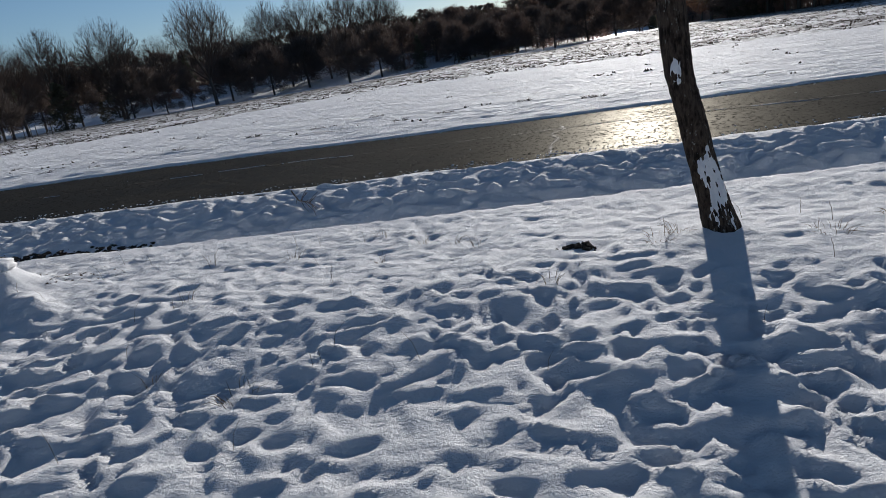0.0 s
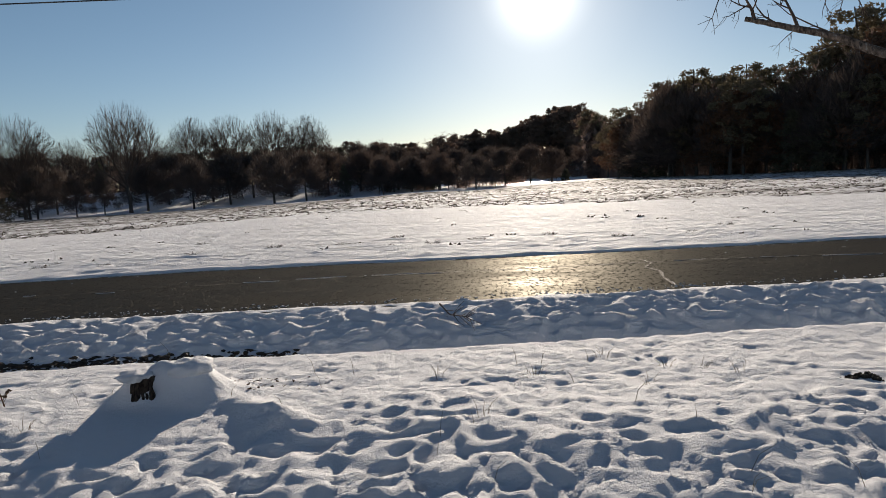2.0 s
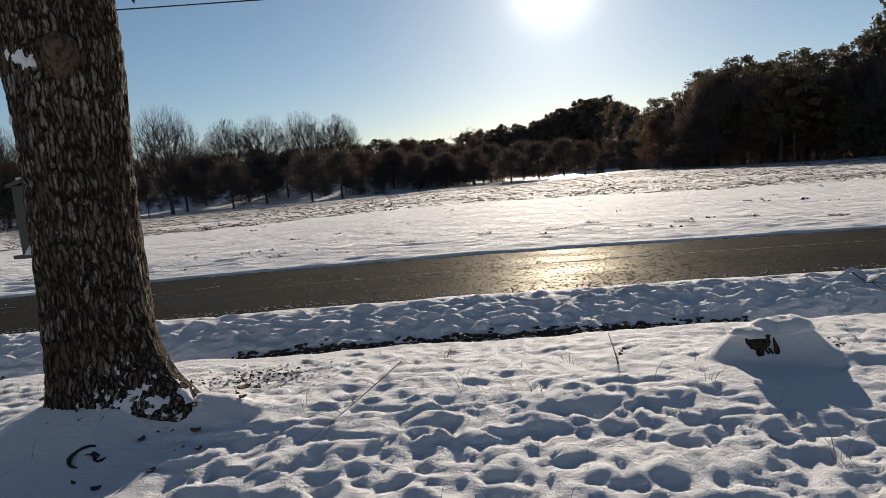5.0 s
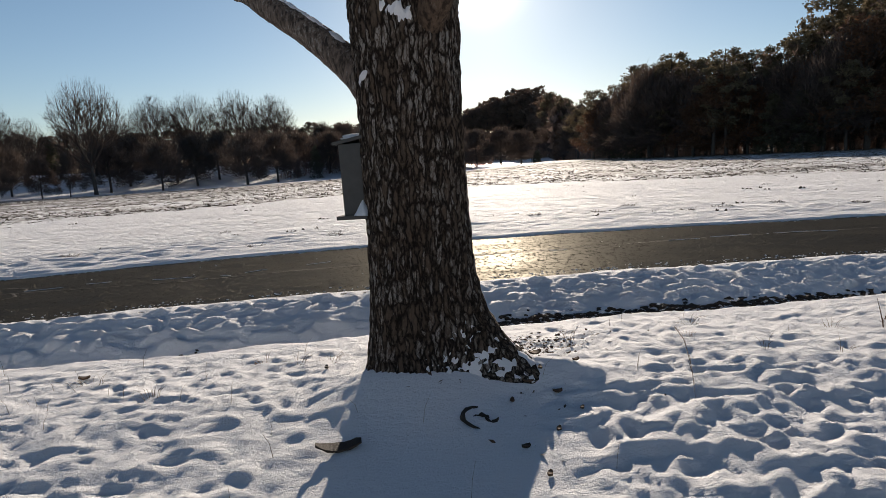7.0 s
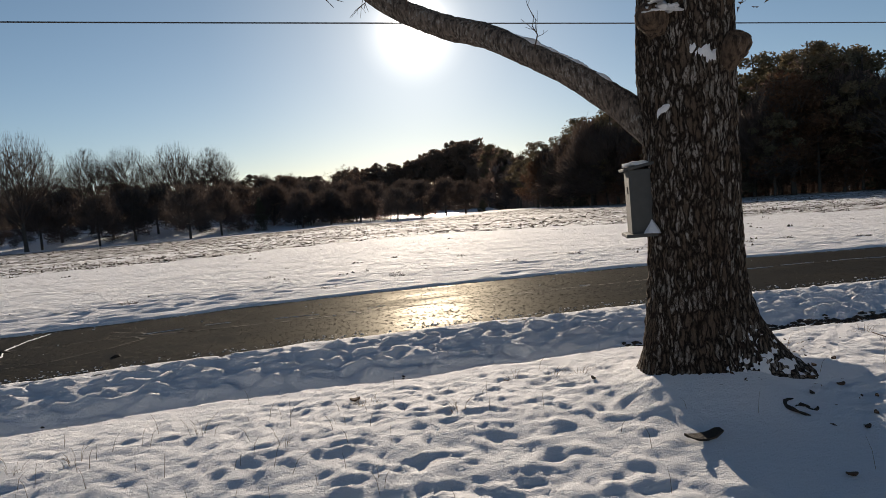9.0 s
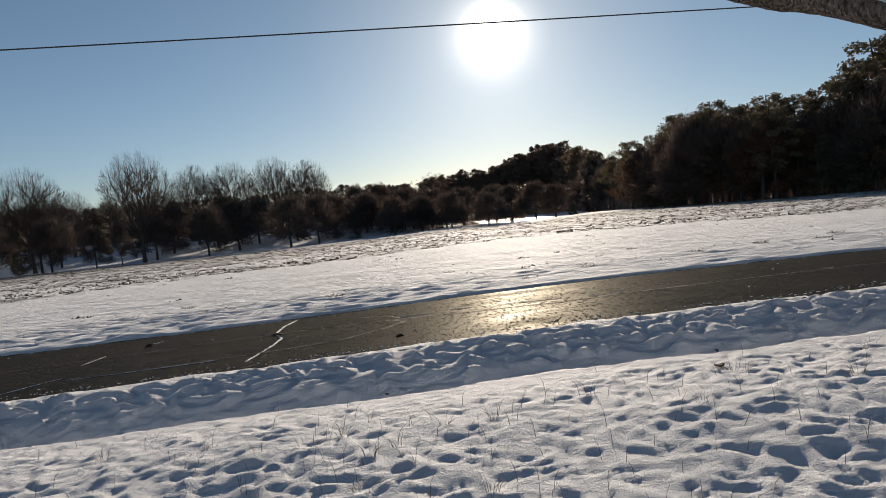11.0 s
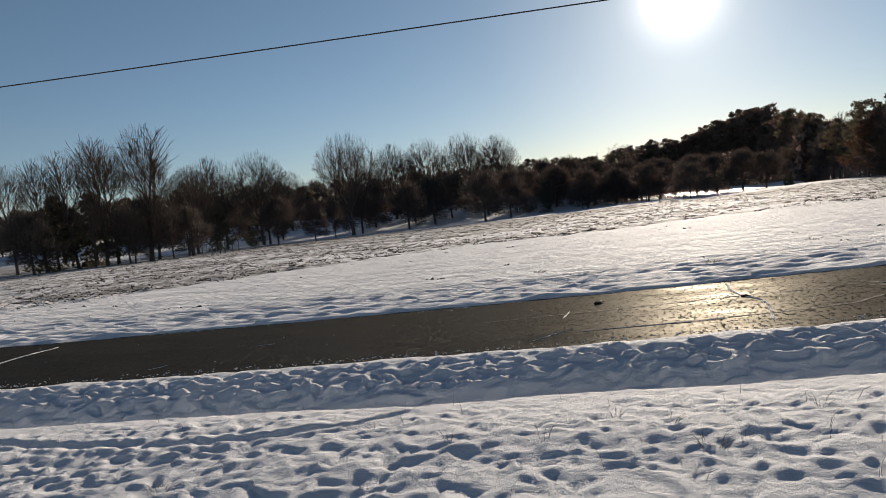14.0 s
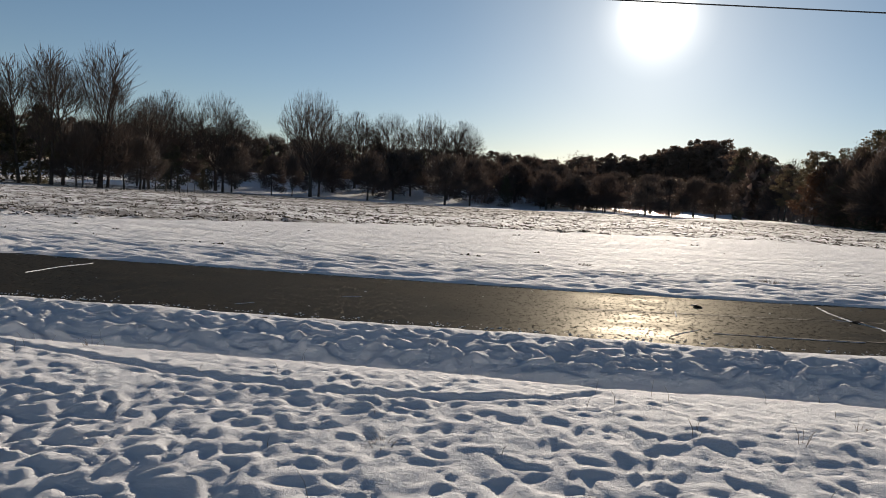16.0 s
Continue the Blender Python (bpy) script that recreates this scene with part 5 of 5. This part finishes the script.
# ---- snowed stump ----
stump = thing("tree_stump", "low split tree stump buried in snow with dark wood showing", "stump", at=(STUMP.x, STUMP.y, 0))
base = float(ground_z(np.array([STUMP.x]), np.array([STUMP.y]), False)[0])
ST = lambda x, y, z: Vector((x - STUMP.x, y - STUMP.y, base + z))
for q, r, h in (((-2.79, 4.80), 0.085, 0.20), ((-2.50, 4.89), 0.105, 0.215)):
    pts = [ST(*q, -0.1), ST(*q, 0.05), ST(q[0] + 0.01, q[1], h * 0.7), ST(q[0] + 0.02, q[1] + 0.01, h)]
    limb("stub", pts, [r * 1.15, r * 1.05, r, r * 0.9], 24, DARK_BARK, stump, "", 2.0, 0.02)
rag = random.Random(88)
for k in range(6):
    # torn splinters along the broken front
    x = -2.82 + 0.026 * k
    y, h = 4.705 + 0.5 * (x + 2.78) ** 2, rag.uniform(0.05, 0.15)
    limb("splinter", [ST(x, y, rag.uniform(-0.02, 0.02)), ST(x + rag.uniform(-0.01, 0.01), y - 0.006, h * 0.6), ST(x + rag.uniform(-0.02, 0.02), y + 0.01, h + 0.03)], [0.024, 0.02, 0.006], 8, DARK_BARK, stump, "", 3.0, 0.008)
part("snow_cap", Mesh().dome(ST(-2.83, 4.81, 0.195), 0.12, 0.13, 0.038, 6, 26, 0.45, 0.6, 7), SNOW, stump, "rounded cap of snow", True)
part("snow_cap", Mesh().dome(ST(-2.50, 4.92, 0.20), 0.15, 0.16, 0.065, 6, 26, 0.35, 0.6, 9), SNOW, stump, "rounded cap of snow", True)

# ---- overhead cable ----
cb = Mesh()
pts = []
for k in range(121):
    x = -95 + 1.4 * k
    pts.append((x, 16.0 + 0.09 * (x + 12), 6.03 + 0.0009 * (x + 12) + 0.00019 * (x + 12) ** 2))
cb.tube(pts, [0.016] * len(pts), 6)
tagged(part("overhead_cable", cb, CABLE), "thin black overhead cable crossing the sky", "cable")

# ---- ditch: bare wet soil at its foot ----
soil = Mesh()
for k in range(1300):
    q = random.Random(9000 + k)
    x = q.uniform(-7.2, -2.1) if k < 1150 else q.uniform(-20, 4)
    c = float(near_edge(np.array([x]))[0]) - 1.58
    y = c + q.gauss(0.36, 0.055) if k < 1150 else c + q.gauss(0.34, 0.05)
    s = q.uniform(0.010, 0.032) if k < 1150 else q.uniform(0.008, 0.02)
    soil.dome((x, y, gz(x, y) - 0.005), s * q.uniform(0.8, 1.9), s, s * q.uniform(0.4, 0.9), 2, 6, 0.8, 0.5, k)
tagged(part("ditch_soil", soil, SOIL), "dark wet soil and leaf litter along the ditch", "soil", kind="stuff")

# ---- road: snow left in its cracks ----
def ribbon(points, width, seed, lift=0.006):
    """A low uneven ridge along points on the road."""
    q = random.Random(seed)
    m = Mesh()
    fine = []
    for a, b in zip(points, points[1:]):
        n = max(2, int((Vector(b) - Vector(a)).length / 0.06))
        fine += [Vector(a).lerp(Vector(b), i / n) for i in range(n)]
    fine.append(Vector(points[-1]))
    for i, p in enumerate(fine):
        d = (fine[min(i + 1, len(fine) - 1)] - fine[max(i - 1, 0)])
        side = Vector((-d.y, d.x, 0)).normalized()
        w = width * (0.35 + 0.9 * q.random()) * (0.3 if i in (0, len(fine) - 1) else 1)
        p = p + side * q.uniform(-0.4, 0.4) * width
        m.v += [p - side * w, p + Vector((0, 0, lift * q.uniform(1.2, 3.0))), p + side * w]
    for i in range(len(fine) - 1):
        k = 3 * i
        m.f += [(k, k + 3, k + 4, k + 1), (k + 1, k + 4, k + 5, k + 2)]
    return m


def on_road(x, y):
    v = y - float(near_edge(np.array([x]))[0])
    return road_at(x, min(max(v, 0.02), ROAD_W)) + Vector((0, 0, 0.003))


STREAKS = (((-25.85, 7.8), (-25.9, 8.5), (-25.83, 9.2)), ((-21.15, 8.06), (-20.88, 8.14)), ((-22.2, 7.02), (-22.02, 7.2)),
           ((-14.24, 10.2), (-14.32, 9.6), (-14.30, 8.95), (-14.12, 8.5), (-14.14, 8.05), (-14.28, 7.3)), ((-14.5, 9.0), (-14.32, 8.9)),
           ((-16.58, 8.85), (-16.66, 8.36)), ((-16.52, 7.66), (-16.75, 7.45), (-16.95, 7.2)), ((-16.26, 9.45), (-16.12, 9.66)),
           ((-16.4, 7.52), (-15.4, 7.56), (-14.7, 7.6)), ((-9.65, 8.9), (-9.38, 9.05)), ((-8.86, 9.2), (-8.53, 9.3)), ((-6.5, 9.02), (-6.33, 9.03)), ((-5.45, 8.92), (-5.2, 8.95)),
           ((-2.9, 9.45), (-2.5, 9.5), (-2.2, 9.55)), ((-1.85, 9.56), (-1.3, 9.6), (-0.85, 9.53)), ((-12.6, 8.97), (-12.1, 9.02)), ((-11.85, 9.1), (-11.5, 9.1)), ((-10.9, 8.95), (-10.3, 8.88)), ((-9.95, 8.8), (-9.8, 8.76)),
           ((2.5, 9.9), (3.0, 9.95)), ((3.6, 9.93), (4.3, 9.9)), ((4.6, 9.86), (5.4, 9.75)), ((6.0, 9.8), (8.0, 10.0)), ((-3.6, 9.3), (-3.1, 9.34)), ((1.96, 8.3), (1.93, 8.1), (2.2, 8.02)))
for k, line in enumerate(STREAKS):
    tagged(part("snow_streak", ribbon([on_road(*p) for p in line], 0.011 if k not in (0, 3) else 0.019, 900 + k, 0.0022 if k not in (0, 3) else 0.005), SNOW), "thin line of snow lodged in a road crack", "snow", "snow streaks on the road")
CRACKS = (((-18, 8.5), (-16, 8.75), (-14, 8.95), (-12.6, 8.87), (-11.5, 8.7), (-10.4, 8.6), (-9, 8.75), (-7, 8.9), (-5, 9.1), (-3, 9.4), (-1, 9.58), (1, 9.75), (3, 9.95), (6, 9.85), (10, 10.2)),
          ((2.1, 10.2), (2.15, 9.8), (1.95, 9.4), (2.05, 9.06), (1.95, 8.6), (1.93, 8.1)), ((-12.7, 8.9), (-12.5, 8.6), (-12.75, 8.25), (-13.3, 7.85), (-14.2, 7.7), (-16.4, 7.5)),
          ((-13.2, 9.5), (-12.7, 9.2), (-12.55, 8.95)))
for k, line in enumerate(CRACKS):
    tagged(part("road_crack", ribbon([on_road(*p) for p in line], 0.022, 950 + k, 0.001), SOIL), "dark crack running along the asphalt", "crack", "cracks in the road")
for k, (x, y, s) in enumerate(((-12.53, 7.66, 0.032), (-16.18, 9.32, 0.045), (-14.25, 8.85, 0.035))):
    p = on_road(x, y)
    tagged(part("clod", Mesh().dome(p, s * 1.5, s, s * 0.7, 4, 10, 0.8, 0.3, k), SOIL), "dark clod of slush and dirt on asphalt", "clod", "clods on the road")
crumbs = Mesh()
for k in range(1500):
    q = random.Random(11000 + k)
    x = q.uniform(-29, 9)
    v = abs(q.gauss(0, 0.10)) + 0.02 if k % 4 else ROAD_W - abs(q.gauss(0, 0.06)) - 0.02
    if k % 23 == 0:
        v = q.uniform(0.1, ROAD_W)
    p = road_at(x, v)
    s = q.uniform(0.004, 0.012)
    crumbs.dome(p, s * q.uniform(1, 2.2), s, s * 0.8, 2, 5, 0.5, 0.2, k)
tagged(part("snow_crumbs", crumbs, SNOW), "crumbs of snow and slush along the road edges", "snow", kind="stuff")

# ---- dry grass ----
def blades(seed, n, h, spread, lean, thick=1.0):
    q = random.Random(seed)
    m = Mesh()
    for _ in range(n):
        a, r = q.uniform(0, 6.28), spread * math.sqrt(q.random())
        p = Vector((math.cos(a) * r, math.sin(a) * r, -0.03))
        d = Vector((math.cos(a), math.sin(a), 0)) * q.uniform(0.1, lean) + Vector((q.uniform(-0.15, 0.15), q.uniform(-0.15, 0.15), 1))
        ln = h * q.uniform(0.5, 1.1)
        mid, end = p + d.normalized() * ln * 0.6, p + (d + Vector((d.x, d.y, -0.3)) * 0.6).normalized() * ln
        w = q.uniform(0.0009, 0.0019) * thick
        m.tube([p, mid, end], [w, w * 0.8, w * 0.3], 3, cap=False)
    return m


tufts = []
for k, (n, h, sp, le) in enumerate(((16, 0.13, 0.05, 0.9), (9, 0.15, 0.04, 0.6), (24, 0.11, 0.09, 1.2), (5, 0.17, 0.05, 0.5))):
    tufts.append(tagged(part("grass_tuft", blades(1200 + k, n, h, sp, le), STRAW), "tuft of dry grass standing out of snow", "grass", "grass tufts in the snow"))
FORE = ((-4.41, 4.35, 1), (-4.11, 4.91, 0), (-5.08, 5.36, 0), (-0.08, 5.18, 0), (-0.78, 5.2, 3), (-2.99, 3.36, 1), (0.52, 5.64, 1), (0.69, 4.95, 1), (0.93, 5.35, 1), (1.17, 5.3, 0), (-0.21, 3.4, 1), (1.39, 5.09, 3), (0.35, 3.24, 2),
        (-13.09, 4.41, 2), (-12.82, 4.47, 3), (-12.62, 4.1, 1), (-12.43, 4.16, 3), (-12.12, 4.43, 1), (-11.76, 4.47, 1), (-13.83, 4.54, 3), (-12.6, 3.64, 2), (-11.92, 3.38, 1), (-15.45, 4.06, 2), (-13.4, 4.35, 3),
        (-15.68, 4.44, 0), (-16.06, 4.64, 1), (-16.59, 4.23, 3), (-15.24, 4.12, 1), (-8.07, 4.98, 0), (-8.33, 4.98, 0), (-8.6, 5.11, 1), (-9.83, 4.9, 2), (-9.2, 4.4, 1), (-5.3, 4.87, 1), (-4.9, 4.5, 3), (2.6, 4.85, 2), (2.75, 4.95, 0), (3.6, 4.7, 2), (4.1, 5.0, 2), (3.9, 4.2, 0),
        (-6.2, 5.0, 3), (-10.4, 4.2, 1), (-11.0, 4.7, 3), (-14.6, 4.7, 1), (-17.3, 4.2, 3), (-19.4, 3.6, 2), (-22.6, 5.0, 0), (-3.3, 4.3, 3), (-0.5, 4.3, 3), (1.9, 4.2, 1), (-17.0, 3.1, 2), (-18.0, 3.2, 0))
used = set()


def put_copy(protos, i, x, y, z, scale, turn):
    m = Matrix.Translation((x, y, z)) @ Matrix.Rotation(turn, 4, "Z") @ Matrix.Diagonal((scale, scale, scale, 1))
    key = protos[i].name
    if key in used:
        return copy_thing(protos[i], m @ Matrix.Diagonal((1 / protos[i].scale[0], 1 / protos[i].scale[1], 1 / protos[i].scale[2], 1)))
    used.add(key)
    protos[i].matrix_basis = m
    return protos[i]


for x, y, k in FORE:
    put_copy(tufts, k, x, y, gz(x, y), rnd.uniform(0.8, 1.15), rnd.uniform(0, 6.28))
lone = Mesh()
for k in range(300):
    q = random.Random(13000 + k)
    x, y = q.uniform(-24, 6), q.uniform(2.6, 5.6)
    if k % 2:
        x, y = q.gauss(-12.3, 1.6), q.uniform(3.0, 4.9)
    z = gz(x, y)
    h = q.uniform(0.05, 0.15)
    dx, dy = q.gauss(0, 0.3) * h, q.gauss(0, 0.3) * h
    lone.tube([(x, y, z - 0.02), (x + dx * 0.5, y + dy * 0.5, z + h * 0.6), (x + dx * 1.4, y + dy * 1.4, z + h)], [0.0016, 0.0013, 0.0006], 3, cap=False)
tagged(part("grass_blades", lone, STRAW), "single dry grass blades poking through snow", "grass", kind="stuff")
# dark tufts on the verge beyond the road
vt = [tagged(part("verge_tuft", blades(1300 + k, 80, 0.12, 0.13, 2.2, 2.2), STUBBLE), "dark flattened weed tuft on the snowy verge", "grass", "verge tufts") for k in range(3)]
VERGE = ((1.44, 15.0), (2.74, 13.95), (2.95, 14.1), (-0.14, 14.3), (-0.3, 14.5), (-1.15, 14.15), (-3.1, 14.4), (-4.56, 14.3), (-6.2, 13.95), (-8.84, 12.95), (-8.87, 13.4), (-11.6, 15.2), (-2.0, 15.5), (4.4, 14.4), (-14.0, 13.0), (-17.5, 14.5), (-12.2, 12.3), (5.6, 15.6), (-6.9, 16.2), (-7.4, 12.6), (-10.2, 12.0))
for k, (x, y) in enumerate(VERGE):
    put_copy(vt, k % 3, x, y, gz(x, y), rnd.uniform(0.55, 1.0), rnd.uniform(0, 6.28))
# stubble of the field: ragged tufts and clods, thick in drifting patches, thickest along its edge
rng = np.random.default_rng(77)


def tuft_field(n, size_lo, size_hi, cut, tall, y_hi, edge_share):
    """Ragged triangles in groups of three; returns corner coordinates."""
    cy = 13.5 + (y_hi - 13.5) * rng.random(n) ** 1.9
    cx = -12 + (rng.random(n) - 0.5) * (46 + 2.1 * cy)
    k = int(n * edge_share)
    cx[:k] = -60 + 110 * rng.random(k)
    cy[:k] = smooth_interp(cx[:k], LINE_X, LINE_Y) + np.abs(rng.normal(0, 0.7, k))
    mask = gnoise(cx / 5.0, cy / 3.0, 90) + 0.9 * gnoise(cx / 1.1, cy / 1.3, 91) + 0.5 * gnoise(cx / 18, cy / 6, 92)
    on = stubble_at(cx, cy)
    keep = (mask > cut) & (rng.random(n) < on + 0.012)
    cx, cy = cx[keep], cy[keep]
    m = len(cx)
    w = (size_lo + (size_hi - size_lo) * rng.random(m) ** 2) * (1 + 0.006 * cy)
    h = w * tall * (0.5 + 0.7 * rng.random(m))
    gz0 = ground_z(cx, cy) - 0.015
    out = np.zeros((m, 3, 3, 3))
    for j in range(3):
        x0 = cx + w * (j / 3 - 0.5) + rng.normal(0, 0.06, m) * w
        yy = cy + rng.normal(0, 0.05, m)
        out[:, j, 0] = np.stack([x0 - 0.05 * w, yy, gz0], -1)
        out[:, j, 1] = np.stack([x0 + 0.32 * w, yy + rng.normal(0, 0.04, m), gz0], -1)
        out[:, j, 2] = np.stack([x0 + w * rng.normal(0.14, 0.14, m), yy, gz0 + h * (0.35 + 0.65 * rng.random(m))], -1)
    return out.reshape(-1, 3, 3)


corner = np.concatenate([tuft_field(95000, 0.07, 0.30, -0.25, 0.30, 130, 0.02), tuft_field(24000, 0.03, 0.12, -0.25, 0.7, 60, 0.10)])
n = len(corner)
me = bpy.data.meshes.new("field_stubble")
me.vertices.add(3 * n)
me.vertices.foreach_set("co", corner.ravel().astype(np.float32))
me.loops.add(3 * n)
me.loops.foreach_set("vertex_index", np.arange(3 * n, dtype=np.int32))
me.polygons.add(n)
me.polygons.foreach_set("loop_start", np.arange(0, 3 * n, 3, dtype=np.int32))
me.materials.append(STUBBLE.m)
me.update(calc_edges=True)
tagged(new("field_stubble", me), "dry grass stubble showing through field snow", "grass", kind="stuff")

# ---- twigs, bark and litter on the snow ----
def litter(name, mesh, mat, label, category, group=""):
    return tagged(part(name, mesh, mat), label, category, group)


x, y = -3.78, 4.80
z = gz(x, y)
wk = twig_spray([(x + 0.02, y, z - 0.04), (x, y, z + 0.06), (x - 0.02, y, z + 0.14), (x - 0.05, y, z + 0.24)], 0.006, 31, 5, 0.06)
for k in range(5):
    clump(wk, Vector((x + 0.02 + 0.01 * k, y, z + 0.07 + 0.012 * k)), 0.035, rnd, 2)
litter("dry_weed", wk, LEAF, "dry brown weed stalk standing in snow", "weed")
x, y = -0.62, 6.95
z = gz(x, y)
litter("fallen_branch", twig_spray([(x - 0.20, y + 0.15, z + 0.17), (x - 0.10, y + 0.06, z + 0.07), (x + 0.04, y - 0.05, z + 0.07), (x + 0.22, y - 0.22, z + 0.02)], 0.009, 33, 14, 0.20), TWIG_BARK, "small fallen branch lying on the snow bank", "branch")
x, y = -5.5, 4.3
litter("fallen_twig", twig_spray([(-5.37, 4.95, gz(-5.37, 4.95) + 0.06), (-5.45, 4.6, gz(-5.45, 4.6) + 0.05), (-5.62, 4.1, gz(-5.62, 4.1) + 0.03), (-5.78, 3.7, gz(-5.78, 3.7) + 0.01)], 0.005, 35, 5, 0.25), TWIG_BARK, "long thin twig lying on snow", "twig")


def flake(x, y, w, d, h, turn, mat, name, label, category, group=""):
    """A curled chip of bark or leaf."""
    q = random.Random(int(abs(x * 1000 + y * 77)))
    m = Mesh()
    n = 9
    z = gz(x, y) + 0.004
    for i in range(n):
        t = i / (n - 1) * 2 - 1
        e = (1 - 0.55 * t * t) * (0.8 + 0.4 * q.random())
        for s in (-1, 1):
            for up in (0, 1):
                px, py = t * w / 2, s * d / 2 * e
                pz = h * t * t * (0.5 + 0.5 * q.random()) + (0.012 if up else 0) + (0.25 * h * (s > 0))
                m.v.append(Vector((x + px * math.cos(turn) - py * math.sin(turn), y + px * math.sin(turn) + py * math.cos(turn), z + pz)))
    for i in range(n - 1):
        k = 4 * i
        m.f += [(k, k + 2, k + 6, k + 4), (k + 1, k + 5, k + 7, k + 3), (k, k + 4, k + 5, k + 1), (k + 2, k + 3, k + 7, k + 6)]
    m.f += [(0, 1, 3, 2), (4 * n - 4, 4 * n - 2, 4 * n - 1, 4 * n - 3)]
    return litter(name, m, mat, label, category, group)


flake(-7.87, 3.50, 0.25, 0.09, 0.04, 0.1, SOIL, "bark_piece", "curled piece of fallen bark on snow", "bark")
for k, (x, y, w) in enumerate(((-8.07, 4.71, 0.05), (-6.86, 3.38, 0.05), (-6.64, 3.55, 0.05), (-7.37, 2.93, 0.06), (-6.53, 4.74, 0.10), (-6.79, 3.12, 0.05), (-9.92, 4.98, 0.08), (-8.67, 5.11, 0.05), (-6.45, 3.75, 0.04), (-6.55, 3.95, 0.06), (-6.85, 3.86, 0.05), (-6.72, 4.02, 0.07), (-6.62, 4.12, 0.05), (-6.35, 4.25, 0.05), (-6.50, 4.48, 0.07))):
    flake(x, y, w, w * 0.5, w * 0.15, rnd.uniform(0, 3), SOIL if k < 2 else LEAF, "bark_chip", "small dark bark chip lying on snow", "bark", "bark chips round the tree")
# a torn curl of bark half sunk in the snow
x, y = -7.10, 3.67
curl = Mesh()
for k, (r0, a0, a1, dx, dy, w) in enumerate(((0.075, 1.2, 4.9, 0.0, 0.0, 0.012), (0.05, 0.3, 2.3, 0.02, -0.03, 0.010), (0.045, 3.4, 5.6, 0.10, 0.03, 0.010), (0.03, 0.0, 2.2, 0.05, 0.0, 0.009))):
    pts = []
    for i in range(9):
        a = a0 + (a1 - a0) * i / 8
        px, py = x + dx + math.cos(a) * r0, y + dy + math.sin(a) * r0 * 1.2
        pts.append((px, py, gz(px, py) + 0.004 + 0.010 * math.sin(a * 2.0 + k)))
    curl.tube(pts, [w * (0.35 + 0.95 * math.sin(math.pi * i / 8)) for i in range(9)], 6, jag=0.5)
litter("bark_curl", curl, SOIL, "torn curl of dark bark half sunk in snow", "bark")
# scattered dead leaves beside the stump and the old tree
lv = Mesh()
for k in range(430):
    q = random.Random(1700 + k)
    x, y = (q.gauss(-2.1, 0.25), q.gauss(5.2, 0.10)) if k < 60 else ((q.gauss(-6.50, 0.26), q.gauss(4.98, 0.17)) if k < 400 else (q.gauss(-6.9, 0.45), q.gauss(3.75, 0.30)))
    s, a, z = q.uniform(0.006, 0.017), q.uniform(0, 6.28), gz(x, y)
    ux, uy = math.cos(a) * s * 1.6, math.sin(a) * s * 1.6
    lv.poly([(x - ux, y - uy, z - 0.004), (x + uy * 0.5, y - ux * 0.5, z + s * q.uniform(0.1, 0.8)), (x + ux, y + uy, z + s * q.uniform(0.0, 0.9)), (x - uy * 0.5, y + ux * 0.5, z + 0.002)])
tagged(part("leaf_litter", lv, LEAF), "brown dead leaves scattered on thin snow", "leaves", kind="stuff")
mo = Mesh()
for k in range(60):
    q = random.Random(1500 + k)
    x, y = 2.09 + q.gauss(0, 0.085), 4.84 + q.gauss(0, 0.03)
    s = q.uniform(0.006, 0.018)
    mo.dome((x, y, gz(x, y)), s * 1.3, s, s * 1.5, 3, 6, 0.7, 0.2, k)
litter("leaf_clump", mo, SOIL, "dark clump of frozen leaves in snow", "leaves")
# stakes at the edge of the field
for k, (az, r, h) in enumerate(((-34.6, 96, 1.6), (-34.0, 96, 2.0), (-33.2, 97, 1.5), (-32.6, 96, 1.8), (-32.2, 96, 1.7), (-31.6, 97, 1.6), (-31.1, 96, 1.4))):
    x, y = polar(-16.7, -0.5, az, r)
    z = float(ground_z(np.array([x]), np.array([y]), False)[0])
    tagged(part("stake", Mesh().tube([(x, y, z - 0.2), (x + 0.03, y, z + h * 0.6), (x + 0.05, y, z + h)], [0.06, 0.05, 0.045], 6), FAR_BARK), "thin wooden stake at the field edge", "stake", "stakes at the field edge")
